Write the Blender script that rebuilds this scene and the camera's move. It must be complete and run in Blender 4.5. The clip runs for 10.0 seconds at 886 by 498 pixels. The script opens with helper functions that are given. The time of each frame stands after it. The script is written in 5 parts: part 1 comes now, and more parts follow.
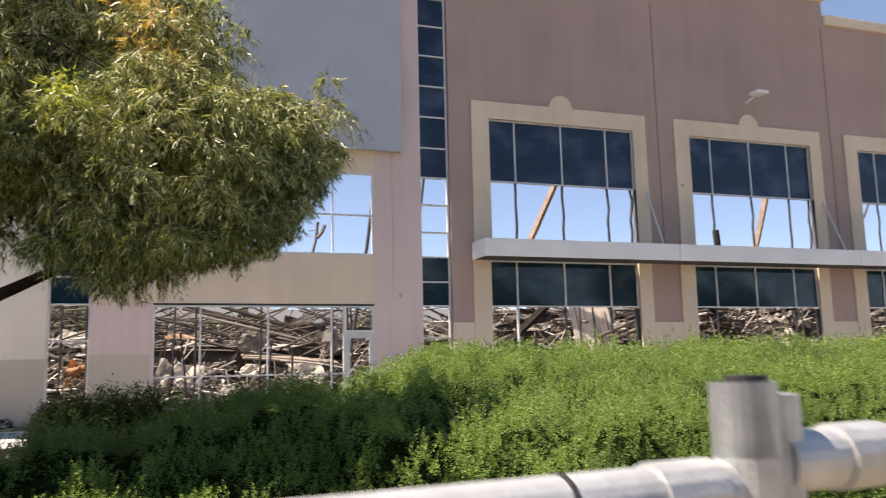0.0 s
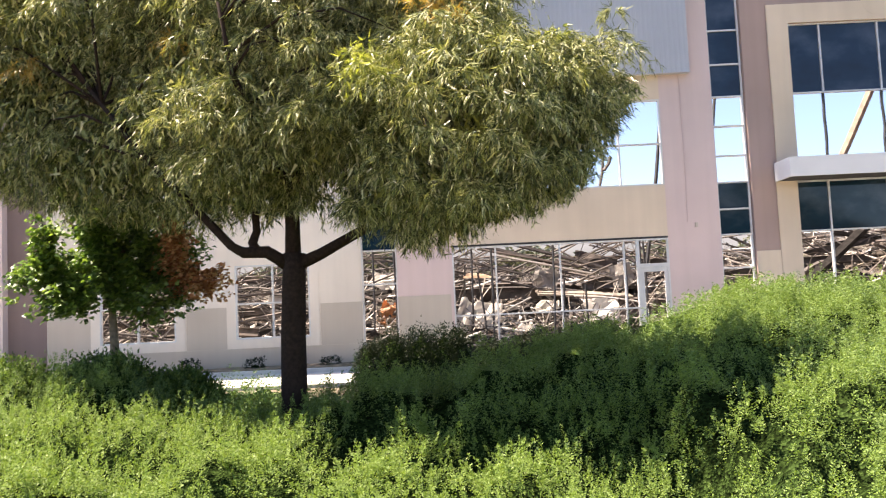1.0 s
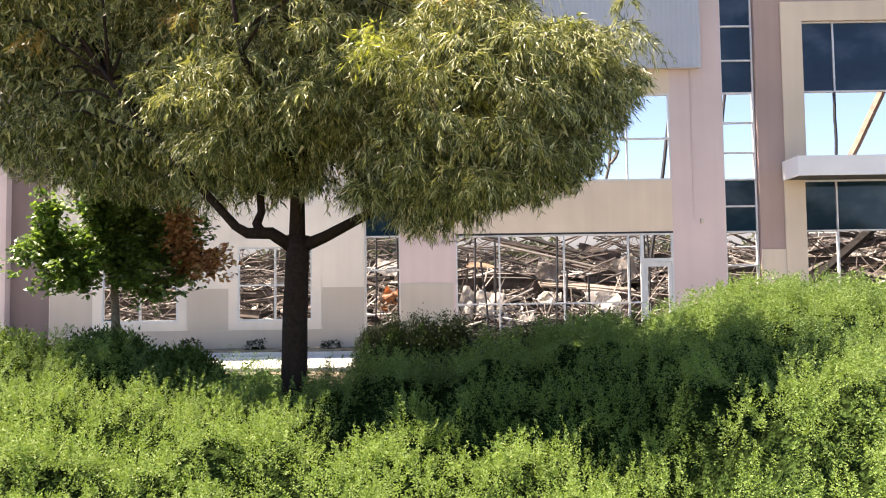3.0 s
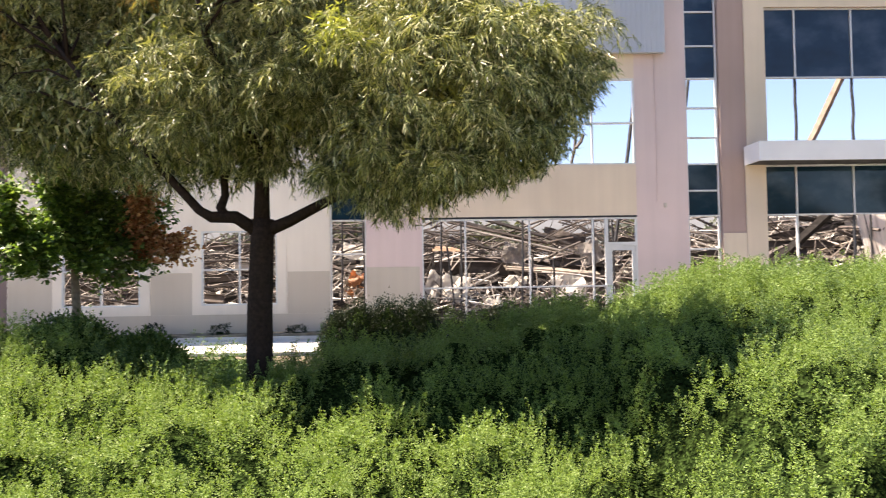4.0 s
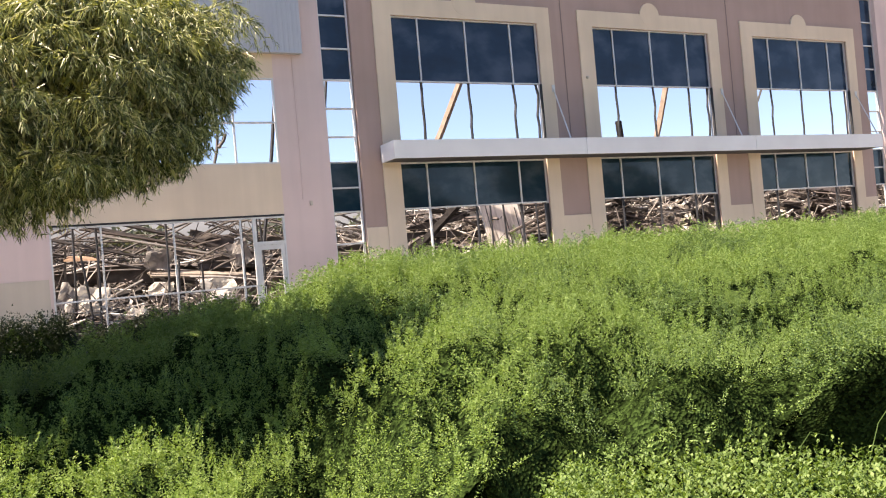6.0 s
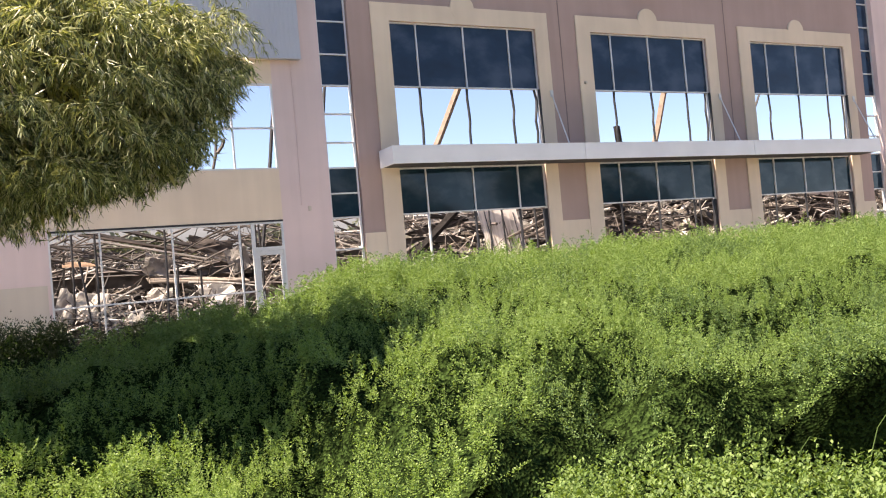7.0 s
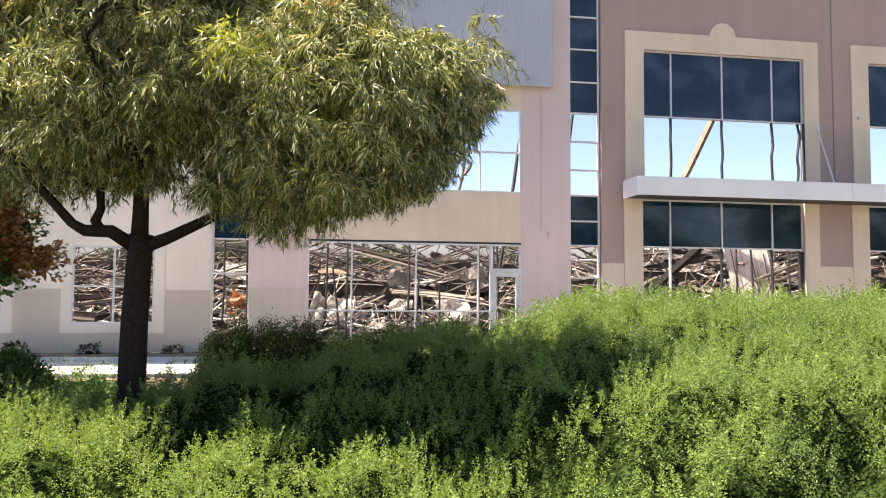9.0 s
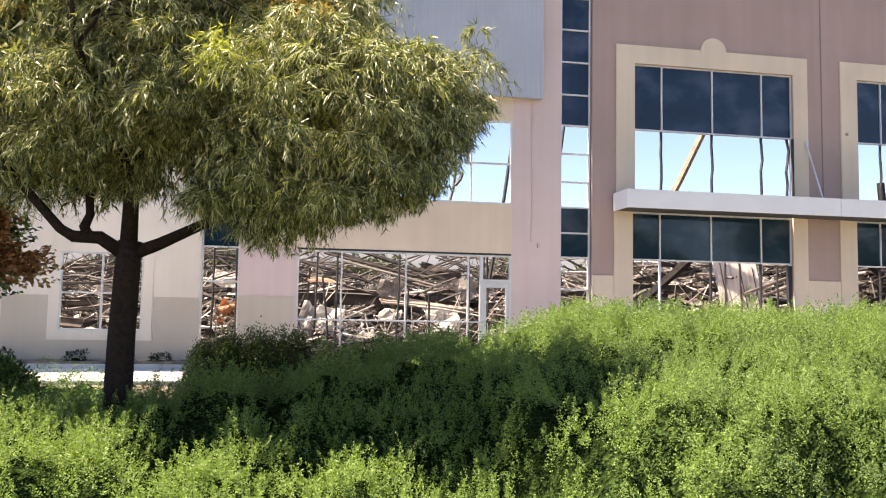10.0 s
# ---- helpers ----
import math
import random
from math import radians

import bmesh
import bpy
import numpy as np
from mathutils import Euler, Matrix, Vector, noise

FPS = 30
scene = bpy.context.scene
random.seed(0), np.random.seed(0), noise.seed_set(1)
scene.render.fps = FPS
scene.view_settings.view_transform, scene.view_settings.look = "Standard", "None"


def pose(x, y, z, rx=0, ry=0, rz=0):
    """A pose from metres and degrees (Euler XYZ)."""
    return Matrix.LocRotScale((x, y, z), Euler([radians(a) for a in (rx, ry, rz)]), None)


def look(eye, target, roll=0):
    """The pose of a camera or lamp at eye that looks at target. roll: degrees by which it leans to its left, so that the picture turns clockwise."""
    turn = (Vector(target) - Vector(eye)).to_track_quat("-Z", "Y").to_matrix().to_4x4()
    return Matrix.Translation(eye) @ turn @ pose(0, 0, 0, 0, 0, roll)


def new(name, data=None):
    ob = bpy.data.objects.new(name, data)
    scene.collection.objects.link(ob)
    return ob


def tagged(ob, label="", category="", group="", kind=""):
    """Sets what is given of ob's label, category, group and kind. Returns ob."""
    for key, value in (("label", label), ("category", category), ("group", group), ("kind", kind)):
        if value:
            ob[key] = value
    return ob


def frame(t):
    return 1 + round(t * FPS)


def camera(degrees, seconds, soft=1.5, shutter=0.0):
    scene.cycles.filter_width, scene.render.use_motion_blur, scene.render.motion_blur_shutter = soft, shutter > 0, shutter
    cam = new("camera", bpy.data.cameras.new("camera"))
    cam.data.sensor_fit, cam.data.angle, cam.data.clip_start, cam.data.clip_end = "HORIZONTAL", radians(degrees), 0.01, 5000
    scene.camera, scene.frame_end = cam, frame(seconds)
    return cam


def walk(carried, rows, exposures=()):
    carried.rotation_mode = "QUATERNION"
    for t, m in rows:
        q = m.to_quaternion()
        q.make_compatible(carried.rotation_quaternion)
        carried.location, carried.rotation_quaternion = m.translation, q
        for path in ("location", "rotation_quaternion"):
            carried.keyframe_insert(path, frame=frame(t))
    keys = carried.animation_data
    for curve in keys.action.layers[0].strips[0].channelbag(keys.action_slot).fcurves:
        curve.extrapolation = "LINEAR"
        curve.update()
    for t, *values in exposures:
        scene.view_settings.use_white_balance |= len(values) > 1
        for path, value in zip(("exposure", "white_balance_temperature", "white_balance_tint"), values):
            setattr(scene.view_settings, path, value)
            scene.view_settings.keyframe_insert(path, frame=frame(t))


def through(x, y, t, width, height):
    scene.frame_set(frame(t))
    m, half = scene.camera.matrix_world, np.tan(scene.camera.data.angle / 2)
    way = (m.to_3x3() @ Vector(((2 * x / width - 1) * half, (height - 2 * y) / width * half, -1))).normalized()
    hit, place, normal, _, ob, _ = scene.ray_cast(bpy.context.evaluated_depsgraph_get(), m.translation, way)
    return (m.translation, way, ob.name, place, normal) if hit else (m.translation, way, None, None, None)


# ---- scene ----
cam = camera(56.41, 10.0, soft=1.1, shutter=0.2)
# seconds, eye, heading to the left of +y, pitch, lean
ROWS = [
    (0.0, -10.649, -24.958, 1.621, -19.67, 8.33, -1.33),
    (0.5, -10.700, -24.800, 1.781, -10.47, 6.81, -2.85),
    (1.0, -10.730, -24.712, 1.831, 0.16, 4.13, -2.65),
    (1.5, -10.750, -24.659, 1.811, 1.08, 3.41, -1.21),
    (2.0, -10.750, -24.659, 1.811, -1.61, 4.33, -0.73),
    (2.5, -10.750, -24.659, 1.811, -1.24, 4.18, -0.46),
    (2.7, -10.750, -24.659, 1.811, 0.40, 3.90, -0.75),
    (3.8, -10.750, -24.659, 1.811, 0.08, 2.27, -0.92),
    (4.0, -10.750, -24.659, 1.811, -1.94, 2.21, -0.91),
    (4.5, -10.750, -24.659, 1.811, -8.71, 2.69, -1.28),
    (5.0, -10.750, -24.659, 1.811, -19.51, 2.38, -2.64),
    (5.5, -10.750, -24.659, 1.811, -24.87, 1.64, -4.04),
    (6.0, -10.750, -24.659, 1.811, -25.87, 0.94, -4.87),
    (7.3, -10.750, -24.659, 1.811, -25.98, 1.50, -5.02),
    (7.5, -10.750, -24.659, 1.811, -24.71, 1.92, -4.92),
    (8.0, -10.750, -24.659, 1.811, -15.93, 4.52, -2.84),
    (8.5, -10.750, -24.659, 1.811, -10.55, 5.48, 0.01),
    (9.0, -10.750, -24.659, 1.811, -9.80, 3.79, 0.38),
    (9.5, -10.750, -24.659, 1.811, -10.18, 3.47, 0.40),
    (10.0, -10.750, -24.659, 1.811, -10.47, 4.51, 1.01),
]


def aim(x, y, z, yaw, pitch, lean):
    a, b = radians(yaw), radians(pitch)
    way = Vector((-math.sin(a) * math.cos(b), math.cos(a) * math.cos(b), math.sin(b)))
    eye = Vector((x, y, z))
    return look(eye, eye + way, lean)


walk(cam, [(r[0], aim(*r[1:])) for r in ROWS], [(t, e, 7800, 19) for t, e in ((0.0, 1.42), (0.5, 1.70), (1.0, 2.14), (2.7, 2.12), (4.0, 2.02), (5.0, 2.0), (6.0, 1.80), (7.5, 1.84), (8.5, 1.92), (10.0, 2.03))])

# ---- light ----
SUN_WAY = Vector((-0.49, 0.155, 0.86)).normalized()  # towards the sun
SUN_UP = math.asin(SUN_WAY.z)
world = bpy.data.worlds.new("sky")
scene.world = world
world.use_nodes = True
wn = world.node_tree.nodes
sky = wn.new("ShaderNodeTexSky")
sky.sky_type = "NISHITA"
sky.sun_disc = False
sky.sun_elevation = SUN_UP
sky.sun_rotation = math.atan2(SUN_WAY.x, SUN_WAY.y)
sky.air_density, sky.dust_density, sky.ozone_density = 0.9, 0.0, 2.0
sky.altitude = 2500.0
haze = wn.new("ShaderNodeMix")   # thin even haze over the whole sky
haze.data_type = "RGBA"
haze.inputs[0].default_value = 0.5
haze.inputs[7].default_value = (0.42, 0.74, 1.35, 1)
world.node_tree.links.new(sky.outputs[0], haze.inputs[6])
world.node_tree.links.new(haze.outputs[2], wn["Background"].inputs[0])
wn["Background"].inputs[1].default_value = 0.13
sun_data = bpy.data.lights.new("sun", "SUN")
sun_data.energy, sun_data.angle, sun_data.color = 5.0, radians(0.55), (1.0, 0.955, 0.88)
sun = new("sun", sun_data)
sun.matrix_world = look(SUN_WAY * 60, (0, 0, 0))

# ---- materials ----
def material(name):
    m = bpy.data.materials.new(name)
    m.use_nodes = True
    return m, m.node_tree.nodes, m.node_tree.links, m.node_tree.nodes["Principled BSDF"]


def ramp(n, l, source, stops):
    r = n.new("ShaderNodeValToRGB")
    while len(r.color_ramp.elements) < len(stops):
        r.color_ramp.elements.new(0.5)
    for e, (at, c) in zip(r.color_ramp.elements, stops):
        e.position, e.color = at, (*c, 1)
    l.new(source, r.inputs[0])
    return r.outputs[0]


def noise_tex(n, l, scale, detail=4.0, stretch=None, coords="Object"):
    co = n.new("ShaderNodeTexCoord")
    t = n.new("ShaderNodeTexNoise")
    t.inputs["Scale"].default_value, t.inputs["Detail"].default_value = scale, detail
    if stretch:
        mp = n.new("ShaderNodeMapping")
        mp.inputs["Scale"].default_value = stretch
        l.new(co.outputs[coords], mp.inputs[0])
        l.new(mp.outputs[0], t.inputs[0])
    else:
        l.new(co.outputs[coords], t.inputs[0])
    return t.outputs["Fac"]


def mixed(n, l, fac, a, b, mode="MIX"):
    m = n.new("ShaderNodeMix")
    m.data_type, m.blend_type = "RGBA", mode
    for key, v in ((0, fac), (6, a), (7, b)):
        if hasattr(v, "is_linked"):
            l.new(v, m.inputs[key])
        elif key == 0:
            m.inputs[0].default_value = v
        else:
            m.inputs[key].default_value = (*v, 1)
    return m.outputs[2]


def bumped(n, l, b, height, strength, distance):
    k = n.new("ShaderNodeBump")
    k.inputs["Strength"].default_value, k.inputs["Distance"].default_value = strength, distance
    l.new(height, k.inputs["Height"])
    l.new(k.outputs[0], b.inputs["Normal"])


def paint(name, c, rough=0.85, streak=0.12, grain=90.0):
    """Painted, lightly textured wall: broad weathering, fine streaks down the wall and grain."""
    m, n, l, b = material(name)
    broad = noise_tex(n, l, 0.35, 5)
    run = noise_tex(n, l, 1.0, 4, (3.0, 3.0, 0.12))
    dark = tuple(v * (1 - streak) for v in c)
    light = tuple(min(1, v * (1 + streak * 0.5)) for v in c)
    base = ramp(n, l, broad, [(0.3, dark), (0.7, light)])
    run_c = ramp(n, l, run, [(0.34, (0.90, 0.895, 0.89)), (0.58, (1, 1, 1))])
    l.new(mixed(n, l, 0.5, base, run_c, "MULTIPLY"), b.inputs["Base Color"])
    b.inputs["Roughness"].default_value = rough
    bumped(n, l, b, noise_tex(n, l, grain, 3), 0.25, 0.004)
    return m


def plain(name, c, rough=0.5, metal=0.0, vary=0.15, scale=6.0, bump=0.1):
    m, n, l, b = material(name)
    f = noise_tex(n, l, scale, 5)
    l.new(ramp(n, l, f, [(0.3, tuple(v * (1 - vary) for v in c)), (0.7, tuple(min(1, v * (1 + vary)) for v in c))]), b.inputs["Base Color"])
    b.inputs["Roughness"].default_value, b.inputs["Metallic"].default_value = rough, metal
    if bump:
        bumped(n, l, b, noise_tex(n, l, scale * 6, 3), bump, 0.004)
    if rough >= 0.9:
        b.inputs["Specular IOR Level"].default_value = 0.1
    return m


def leafy(name, stops, patch=None, rough=0.45, through=0.35, patch_scale=0.9):
    """Leaf: colour varied leaf by leaf, light passing through; patch: a second colour in drifts."""
    m, n, l, b = material(name)
    geo = n.new("ShaderNodeNewGeometry")
    c = ramp(n, l, geo.outputs["Random Per Island"], stops)
    if patch:
        f = ramp(n, l, noise_tex(n, l, patch_scale, 2), [(patch[0], (0, 0, 0)), (patch[1], (1, 1, 1))])
        c = mixed(n, l, f, c, patch[2])
    l.new(c, b.inputs["Base Color"])
    b.inputs["Roughness"].default_value = rough
    b.inputs["Specular IOR Level"].default_value = 0.5 if rough < 0.4 else 0.22
    tr = n.new("ShaderNodeBsdfTranslucent")
    l.new(mixed(n, l, 1.0, c, (1.0, 1.0, 0.45), "MULTIPLY"), tr.inputs[0])
    mx = n.new("ShaderNodeMixShader")
    mx.inputs[0].default_value = through
    l.new(b.outputs[0], mx.inputs[1])
    l.new(tr.outputs[0], mx.inputs[2])
    l.new(mx.outputs[0], n["Material Output"].inputs[0])
    return m


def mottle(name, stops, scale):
    """Leaves too deep to tell apart: shaded gaps and lit blades painted at leaf size, deeply broken in relief."""
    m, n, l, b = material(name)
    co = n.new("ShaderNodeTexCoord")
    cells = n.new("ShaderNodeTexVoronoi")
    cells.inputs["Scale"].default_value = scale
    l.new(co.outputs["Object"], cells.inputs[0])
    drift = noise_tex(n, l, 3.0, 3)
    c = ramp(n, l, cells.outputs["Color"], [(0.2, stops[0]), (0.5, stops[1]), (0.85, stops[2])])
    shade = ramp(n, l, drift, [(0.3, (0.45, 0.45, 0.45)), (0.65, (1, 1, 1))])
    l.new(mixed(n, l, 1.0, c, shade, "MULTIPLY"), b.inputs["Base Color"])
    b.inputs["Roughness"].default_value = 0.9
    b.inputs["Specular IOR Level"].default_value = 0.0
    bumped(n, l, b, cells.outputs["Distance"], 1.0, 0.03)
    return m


def spandrel_glass(name, c, shine=0.55):
    m, n, l, b = material(name)
    f = noise_tex(n, l, 0.55, 6, (1.0, 1.0, 1.5))   # cloud reflections painted into the panes as paler drifts
    l.new(ramp(n, l, f, [(0.36, c), (0.49, tuple(v * 1.5 for v in c)), (0.64, tuple(v * 1.9 + 0.03 for v in c))]), b.inputs["Base Color"])
    b.inputs["Roughness"].default_value = 0.06
    b.inputs["Specular IOR Level"].default_value = shine
    bumped(n, l, b, noise_tex(n, l, 0.9, 2), 0.12, 0.05)
    return m


M_BROWN = paint("brown_wall_paint", (0.41, 0.290, 0.254))
M_BROWN_DARK = paint("dark_brown_wall_paint", (0.22, 0.158, 0.146))
M_BEIGE = paint("beige_wall_paint", (0.70, 0.565, 0.43))
M_CREAM = paint("cream_wall_paint", (0.77, 0.68, 0.58))
M_PINK = paint("rose_beige_wall_paint", (0.66, 0.515, 0.485))
M_TAN = paint("tan_panel_paint", (0.54, 0.462, 0.378))
M_CLAD = plain("grey_metal_cladding", (0.43, 0.43, 0.445), 0.45, 0.25, 0.06, 0.6, 0.03)
M_CANOPY = plain("white_canopy_metal", (0.76, 0.74, 0.74), 0.45, 0.0, 0.05, 0.8, 0.03)
M_ALU = plain("pale_aluminium", (0.60, 0.59, 0.58), 0.4, 0.2, 0.08, 3.0, 0.03)
M_BURNT = plain("burnt_aluminium", (0.022, 0.022, 0.024), 0.6, 0.1, 0.5, 6.0, 0.2)
M_GLASS_BLUE = spandrel_glass("navy_spandrel_glass", (0.005, 0.016, 0.034), 0.36)
M_GLASS_GREEN = spandrel_glass("teal_spandrel_glass", (0.005, 0.017, 0.027), 0.34)
M_CONCRETE = plain("pale_concrete", (0.55, 0.53, 0.50), 0.9, 0, 0.12, 1.5, 0.3)
# near-black, for the canopy's underside and the panes closing the gap below it
M_SOFFIT = plain("near_black_soffit", (0.045, 0.04, 0.038), 0.85, 0, 0.4, 2.0, 0.2)
M_SOIL = plain("dry_soil_and_litter", (0.20, 0.165, 0.12), 0.95, 0, 0.4, 3.0, 0.6)
M_GALV = plain("galvanised_steel", (0.42, 0.44, 0.45), 0.42, 0.4, 0.18, 45.0, 0.18)
M_BARK = plain("dark_bark", (0.031, 0.021, 0.017), 0.9, 0, 0.3, 22.0, 1.0)
M_BARK_PALE = plain("pale_bark", (0.20, 0.16, 0.125), 0.9, 0, 0.35, 14.0, 0.8)
M_COVER = leafy("ground_cover_leaf", [(0.0, (0.112, 0.186, 0.049)), (0.5, (0.172, 0.265, 0.074)), (1.0, (0.245, 0.350, 0.118))], None, 0.5, 0.33)
M_COVER_LIGHT = leafy("pale_ground_cover_leaf", [(0.0, (0.138, 0.225, 0.048)), (0.5, (0.194, 0.295, 0.072)), (1.0, (0.262, 0.365, 0.11))], None, 0.5, 0.35)
# the shade among leaves and stems is put into these dark greens
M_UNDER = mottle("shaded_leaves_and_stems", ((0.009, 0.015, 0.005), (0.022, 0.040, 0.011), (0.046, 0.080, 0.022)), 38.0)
M_WILLOW = leafy("willow_leaf", [(0.0, (0.036, 0.048, 0.022)), (0.45, (0.18, 0.212, 0.082)), (0.8, (0.45, 0.46, 0.20)), (1.0, (0.70, 0.67, 0.45))], (0.64, 0.80, (0.42, 0.40, 0.10)), 0.40, 0.23, 1.6)
M_GOLD = leafy("yellowed_willow_leaf", [(0.0, (0.26, 0.18, 0.05)), (0.5, (0.46, 0.30, 0.08)), (1.0, (0.60, 0.46, 0.17))], None, 0.35, 0.4)
M_LIME = leafy("fresh_willow_leaf", [(0.0, (0.15, 0.19, 0.045)), (1.0, (0.44, 0.46, 0.15))], None, 0.35, 0.45)
M_MAPLE = leafy("broad_leaf", [(0.0, (0.05, 0.105, 0.027)), (0.6, (0.12, 0.215, 0.05)), (1.0, (0.26, 0.38, 0.11))], None, 0.35, 0.38)
M_RUST = leafy("autumn_leaf", [(0.0, (0.27, 0.11, 0.06)), (0.5, (0.52, 0.24, 0.13)), (1.0, (0.66, 0.43, 0.26))], None, 0.5, 0.35)
M_HEDGE = leafy("hedge_leaf", [(0.0, (0.075, 0.13, 0.032)), (0.5, (0.13, 0.21, 0.054)), (1.0, (0.20, 0.28, 0.088))], None, 0.55, 0.36)
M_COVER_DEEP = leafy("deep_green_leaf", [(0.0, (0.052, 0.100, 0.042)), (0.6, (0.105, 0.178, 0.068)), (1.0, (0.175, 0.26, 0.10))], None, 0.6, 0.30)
M_HILL = plain("hazy_hillside", (0.105, 0.112, 0.120), 0.95, 0, 0.12, 0.01, 0)
# dark leaf, lowered further for shade that does not fall on the shrubs
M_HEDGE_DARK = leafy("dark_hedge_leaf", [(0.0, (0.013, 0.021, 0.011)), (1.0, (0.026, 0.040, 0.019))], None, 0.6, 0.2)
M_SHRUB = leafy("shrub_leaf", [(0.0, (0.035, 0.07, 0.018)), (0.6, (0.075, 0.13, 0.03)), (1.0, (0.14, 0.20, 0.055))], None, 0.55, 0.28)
# haze of the distance is mixed into these leaf colours
M_FAR = leafy("far_tree_leaf", [(0.0, (0.09, 0.10, 0.08)), (1.0, (0.16, 0.175, 0.135))], None, 0.6, 0.2)
M_STEEL = plain("scorched_steel", (0.072, 0.063, 0.058), 0.75, 0.3, 0.5, 2.0, 0.3)
M_RUSTY = plain("rust_brown_steel", (0.095, 0.078, 0.069), 0.8, 0.2, 0.4, 3.0, 0.3)
M_PALE_STEEL = plain("ash_white_steel", (0.43, 0.41, 0.385), 0.7, 0.1, 0.3, 2.5, 0.3)
M_TAN_WOOD = plain("raw_timber", (0.29, 0.248, 0.205), 0.8, 0, 0.25, 5.0, 0.3)
M_BEAM = plain("weathered_beam", (0.225, 0.172, 0.135), 0.85, 0, 0.25, 4.0, 0.3)
M_CHAR = plain("charred_timber", (0.022, 0.020, 0.019), 0.9, 0, 0.5, 8.0, 0.8)
M_WHITE = plain("ash_white_sheet", (0.62, 0.59, 0.54), 0.85, 0, 0.15, 2.0, 0.3)
M_GREY = plain("ash_grey_sheet", (0.30, 0.28, 0.26), 0.85, 0, 0.3, 2.0, 0.3)
M_ORANGE = plain("orange_sheet", (0.43, 0.20, 0.09), 0.6, 0, 0.3, 3.0, 0.2)
M_ASH = plain("ash_and_grit", (0.085, 0.072, 0.062), 0.95, 0, 0.5, 2.0, 0.8)


def by_island(name, stops, rough=0.8):
    m, n, l, b = material(name)
    geo = n.new("ShaderNodeNewGeometry")
    l.new(ramp(n, l, geo.outputs["Random Per Island"], stops), b.inputs["Base Color"])
    b.inputs["Roughness"].default_value = rough
    return m


M_MIX = by_island("mixed_debris", [(0.0, (0.03, 0.026, 0.024)), (0.5, (0.09, 0.074, 0.064)), (0.75, (0.22, 0.19, 0.165)), (1.0, (0.52, 0.48, 0.43))])
M_PLY = plain("scorched_plywood", (0.46, 0.315, 0.215), 0.8, 0, 0.25, 3.0, 0.2)
M_SCORCHED, _n, _l, _b = material("scorched_plaster")
_c = ramp(_n, _l, noise_tex(_n, _l, 1.3, 7, (4.0, 4.0, 0.5)), [(0.32, (0.09, 0.075, 0.065)), (0.40, (0.48, 0.43, 0.385)), (0.52, (0.83, 0.77, 0.71))])
_l.new(_c, _b.inputs["Base Color"])
_b.inputs["Roughness"].default_value = 0.9
bumped(_n, _l, _b, noise_tex(_n, _l, 20, 4), 0.4, 0.01)

# ---- mesh helpers ----
def mesh_of(name, verts, faces, mat, smooth=False):
    me = bpy.data.meshes.new(name)
    me.from_pydata([tuple(v) for v in verts], [], faces)
    me.materials.append(mat)
    if smooth:
        me.shade_smooth()
    me.update()
    return me


def part(name, bm, mat, parent=None, label="", smooth=False):
    """Links a bmesh as one mesh object under a thing or a part."""
    me = bpy.data.meshes.new(name)
    bm.to_mesh(me)
    bm.free()
    me.materials.append(mat)
    if smooth:
        me.shade_smooth()
    ob = new(name, me)
    ob.parent = parent
    if label:
        tagged(ob, label)
    return ob


def empty(name, label, category, kind="", group="", at=(0, 0, 0)):
    ob = new(name)
    ob.location = at
    return tagged(ob, label, category, group, kind)


def box_bm(x0, x1, y0, y1, z0, z1, bevel=0.0):
    bm = bmesh.new()
    bmesh.ops.create_cube(bm, size=1, matrix=Matrix.LocRotScale(((x0 + x1) / 2, (y0 + y1) / 2, (z0 + z1) / 2), None, (x1 - x0, y1 - y0, z1 - z0)))
    if bevel:
        bmesh.ops.bevel(bm, geom=bm.edges[:], offset=bevel, segments=2, affect="EDGES", profile=0.6)
    return bm


def wall_bm(x0, x1, z0, z1, y0, y1, holes=()):
    """An upright slab from y0 (front) to y1 with rectangular openings (x0, x1, z0, z1) right through it."""
    xs = sorted({x0, x1, *[v for h in holes for v in h[:2] if x0 < v < x1]})
    zs = sorted({z0, z1, *[v for h in holes for v in h[2:] if z0 < v < z1]})

    def solid(i, j):
        if not (0 <= i < len(xs) - 1 and 0 <= j < len(zs) - 1):
            return False
        cx, cz = (xs[i] + xs[i + 1]) / 2, (zs[j] + zs[j + 1]) / 2
        return not any(a < cx < b and c < cz < d for a, b, c, d in holes)

    bm, seen = bmesh.new(), {}

    def v(x, y, z):
        if (x, y, z) not in seen:
            seen[x, y, z] = bm.verts.new((x, y, z))
        return seen[x, y, z]

    for i in range(len(xs) - 1):
        for j in range(len(zs) - 1):
            if not solid(i, j):
                continue
            a, b, c, d = xs[i], xs[i + 1], zs[j], zs[j + 1]
            bm.faces.new((v(a, y0, c), v(b, y0, c), v(b, y0, d), v(a, y0, d)))
            bm.faces.new((v(a, y1, c), v(a, y1, d), v(b, y1, d), v(b, y1, c)))
            if not solid(i - 1, j):
                bm.faces.new((v(a, y0, c), v(a, y0, d), v(a, y1, d), v(a, y1, c)))
            if not solid(i + 1, j):
                bm.faces.new((v(b, y0, c), v(b, y1, c), v(b, y1, d), v(b, y0, d)))
            if not solid(i, j - 1):
                bm.faces.new((v(a, y0, c), v(a, y1, c), v(b, y1, c), v(b, y0, c)))
            if not solid(i, j + 1):
                bm.faces.new((v(a, y0, d), v(b, y0, d), v(b, y1, d), v(a, y1, d)))
    return bm


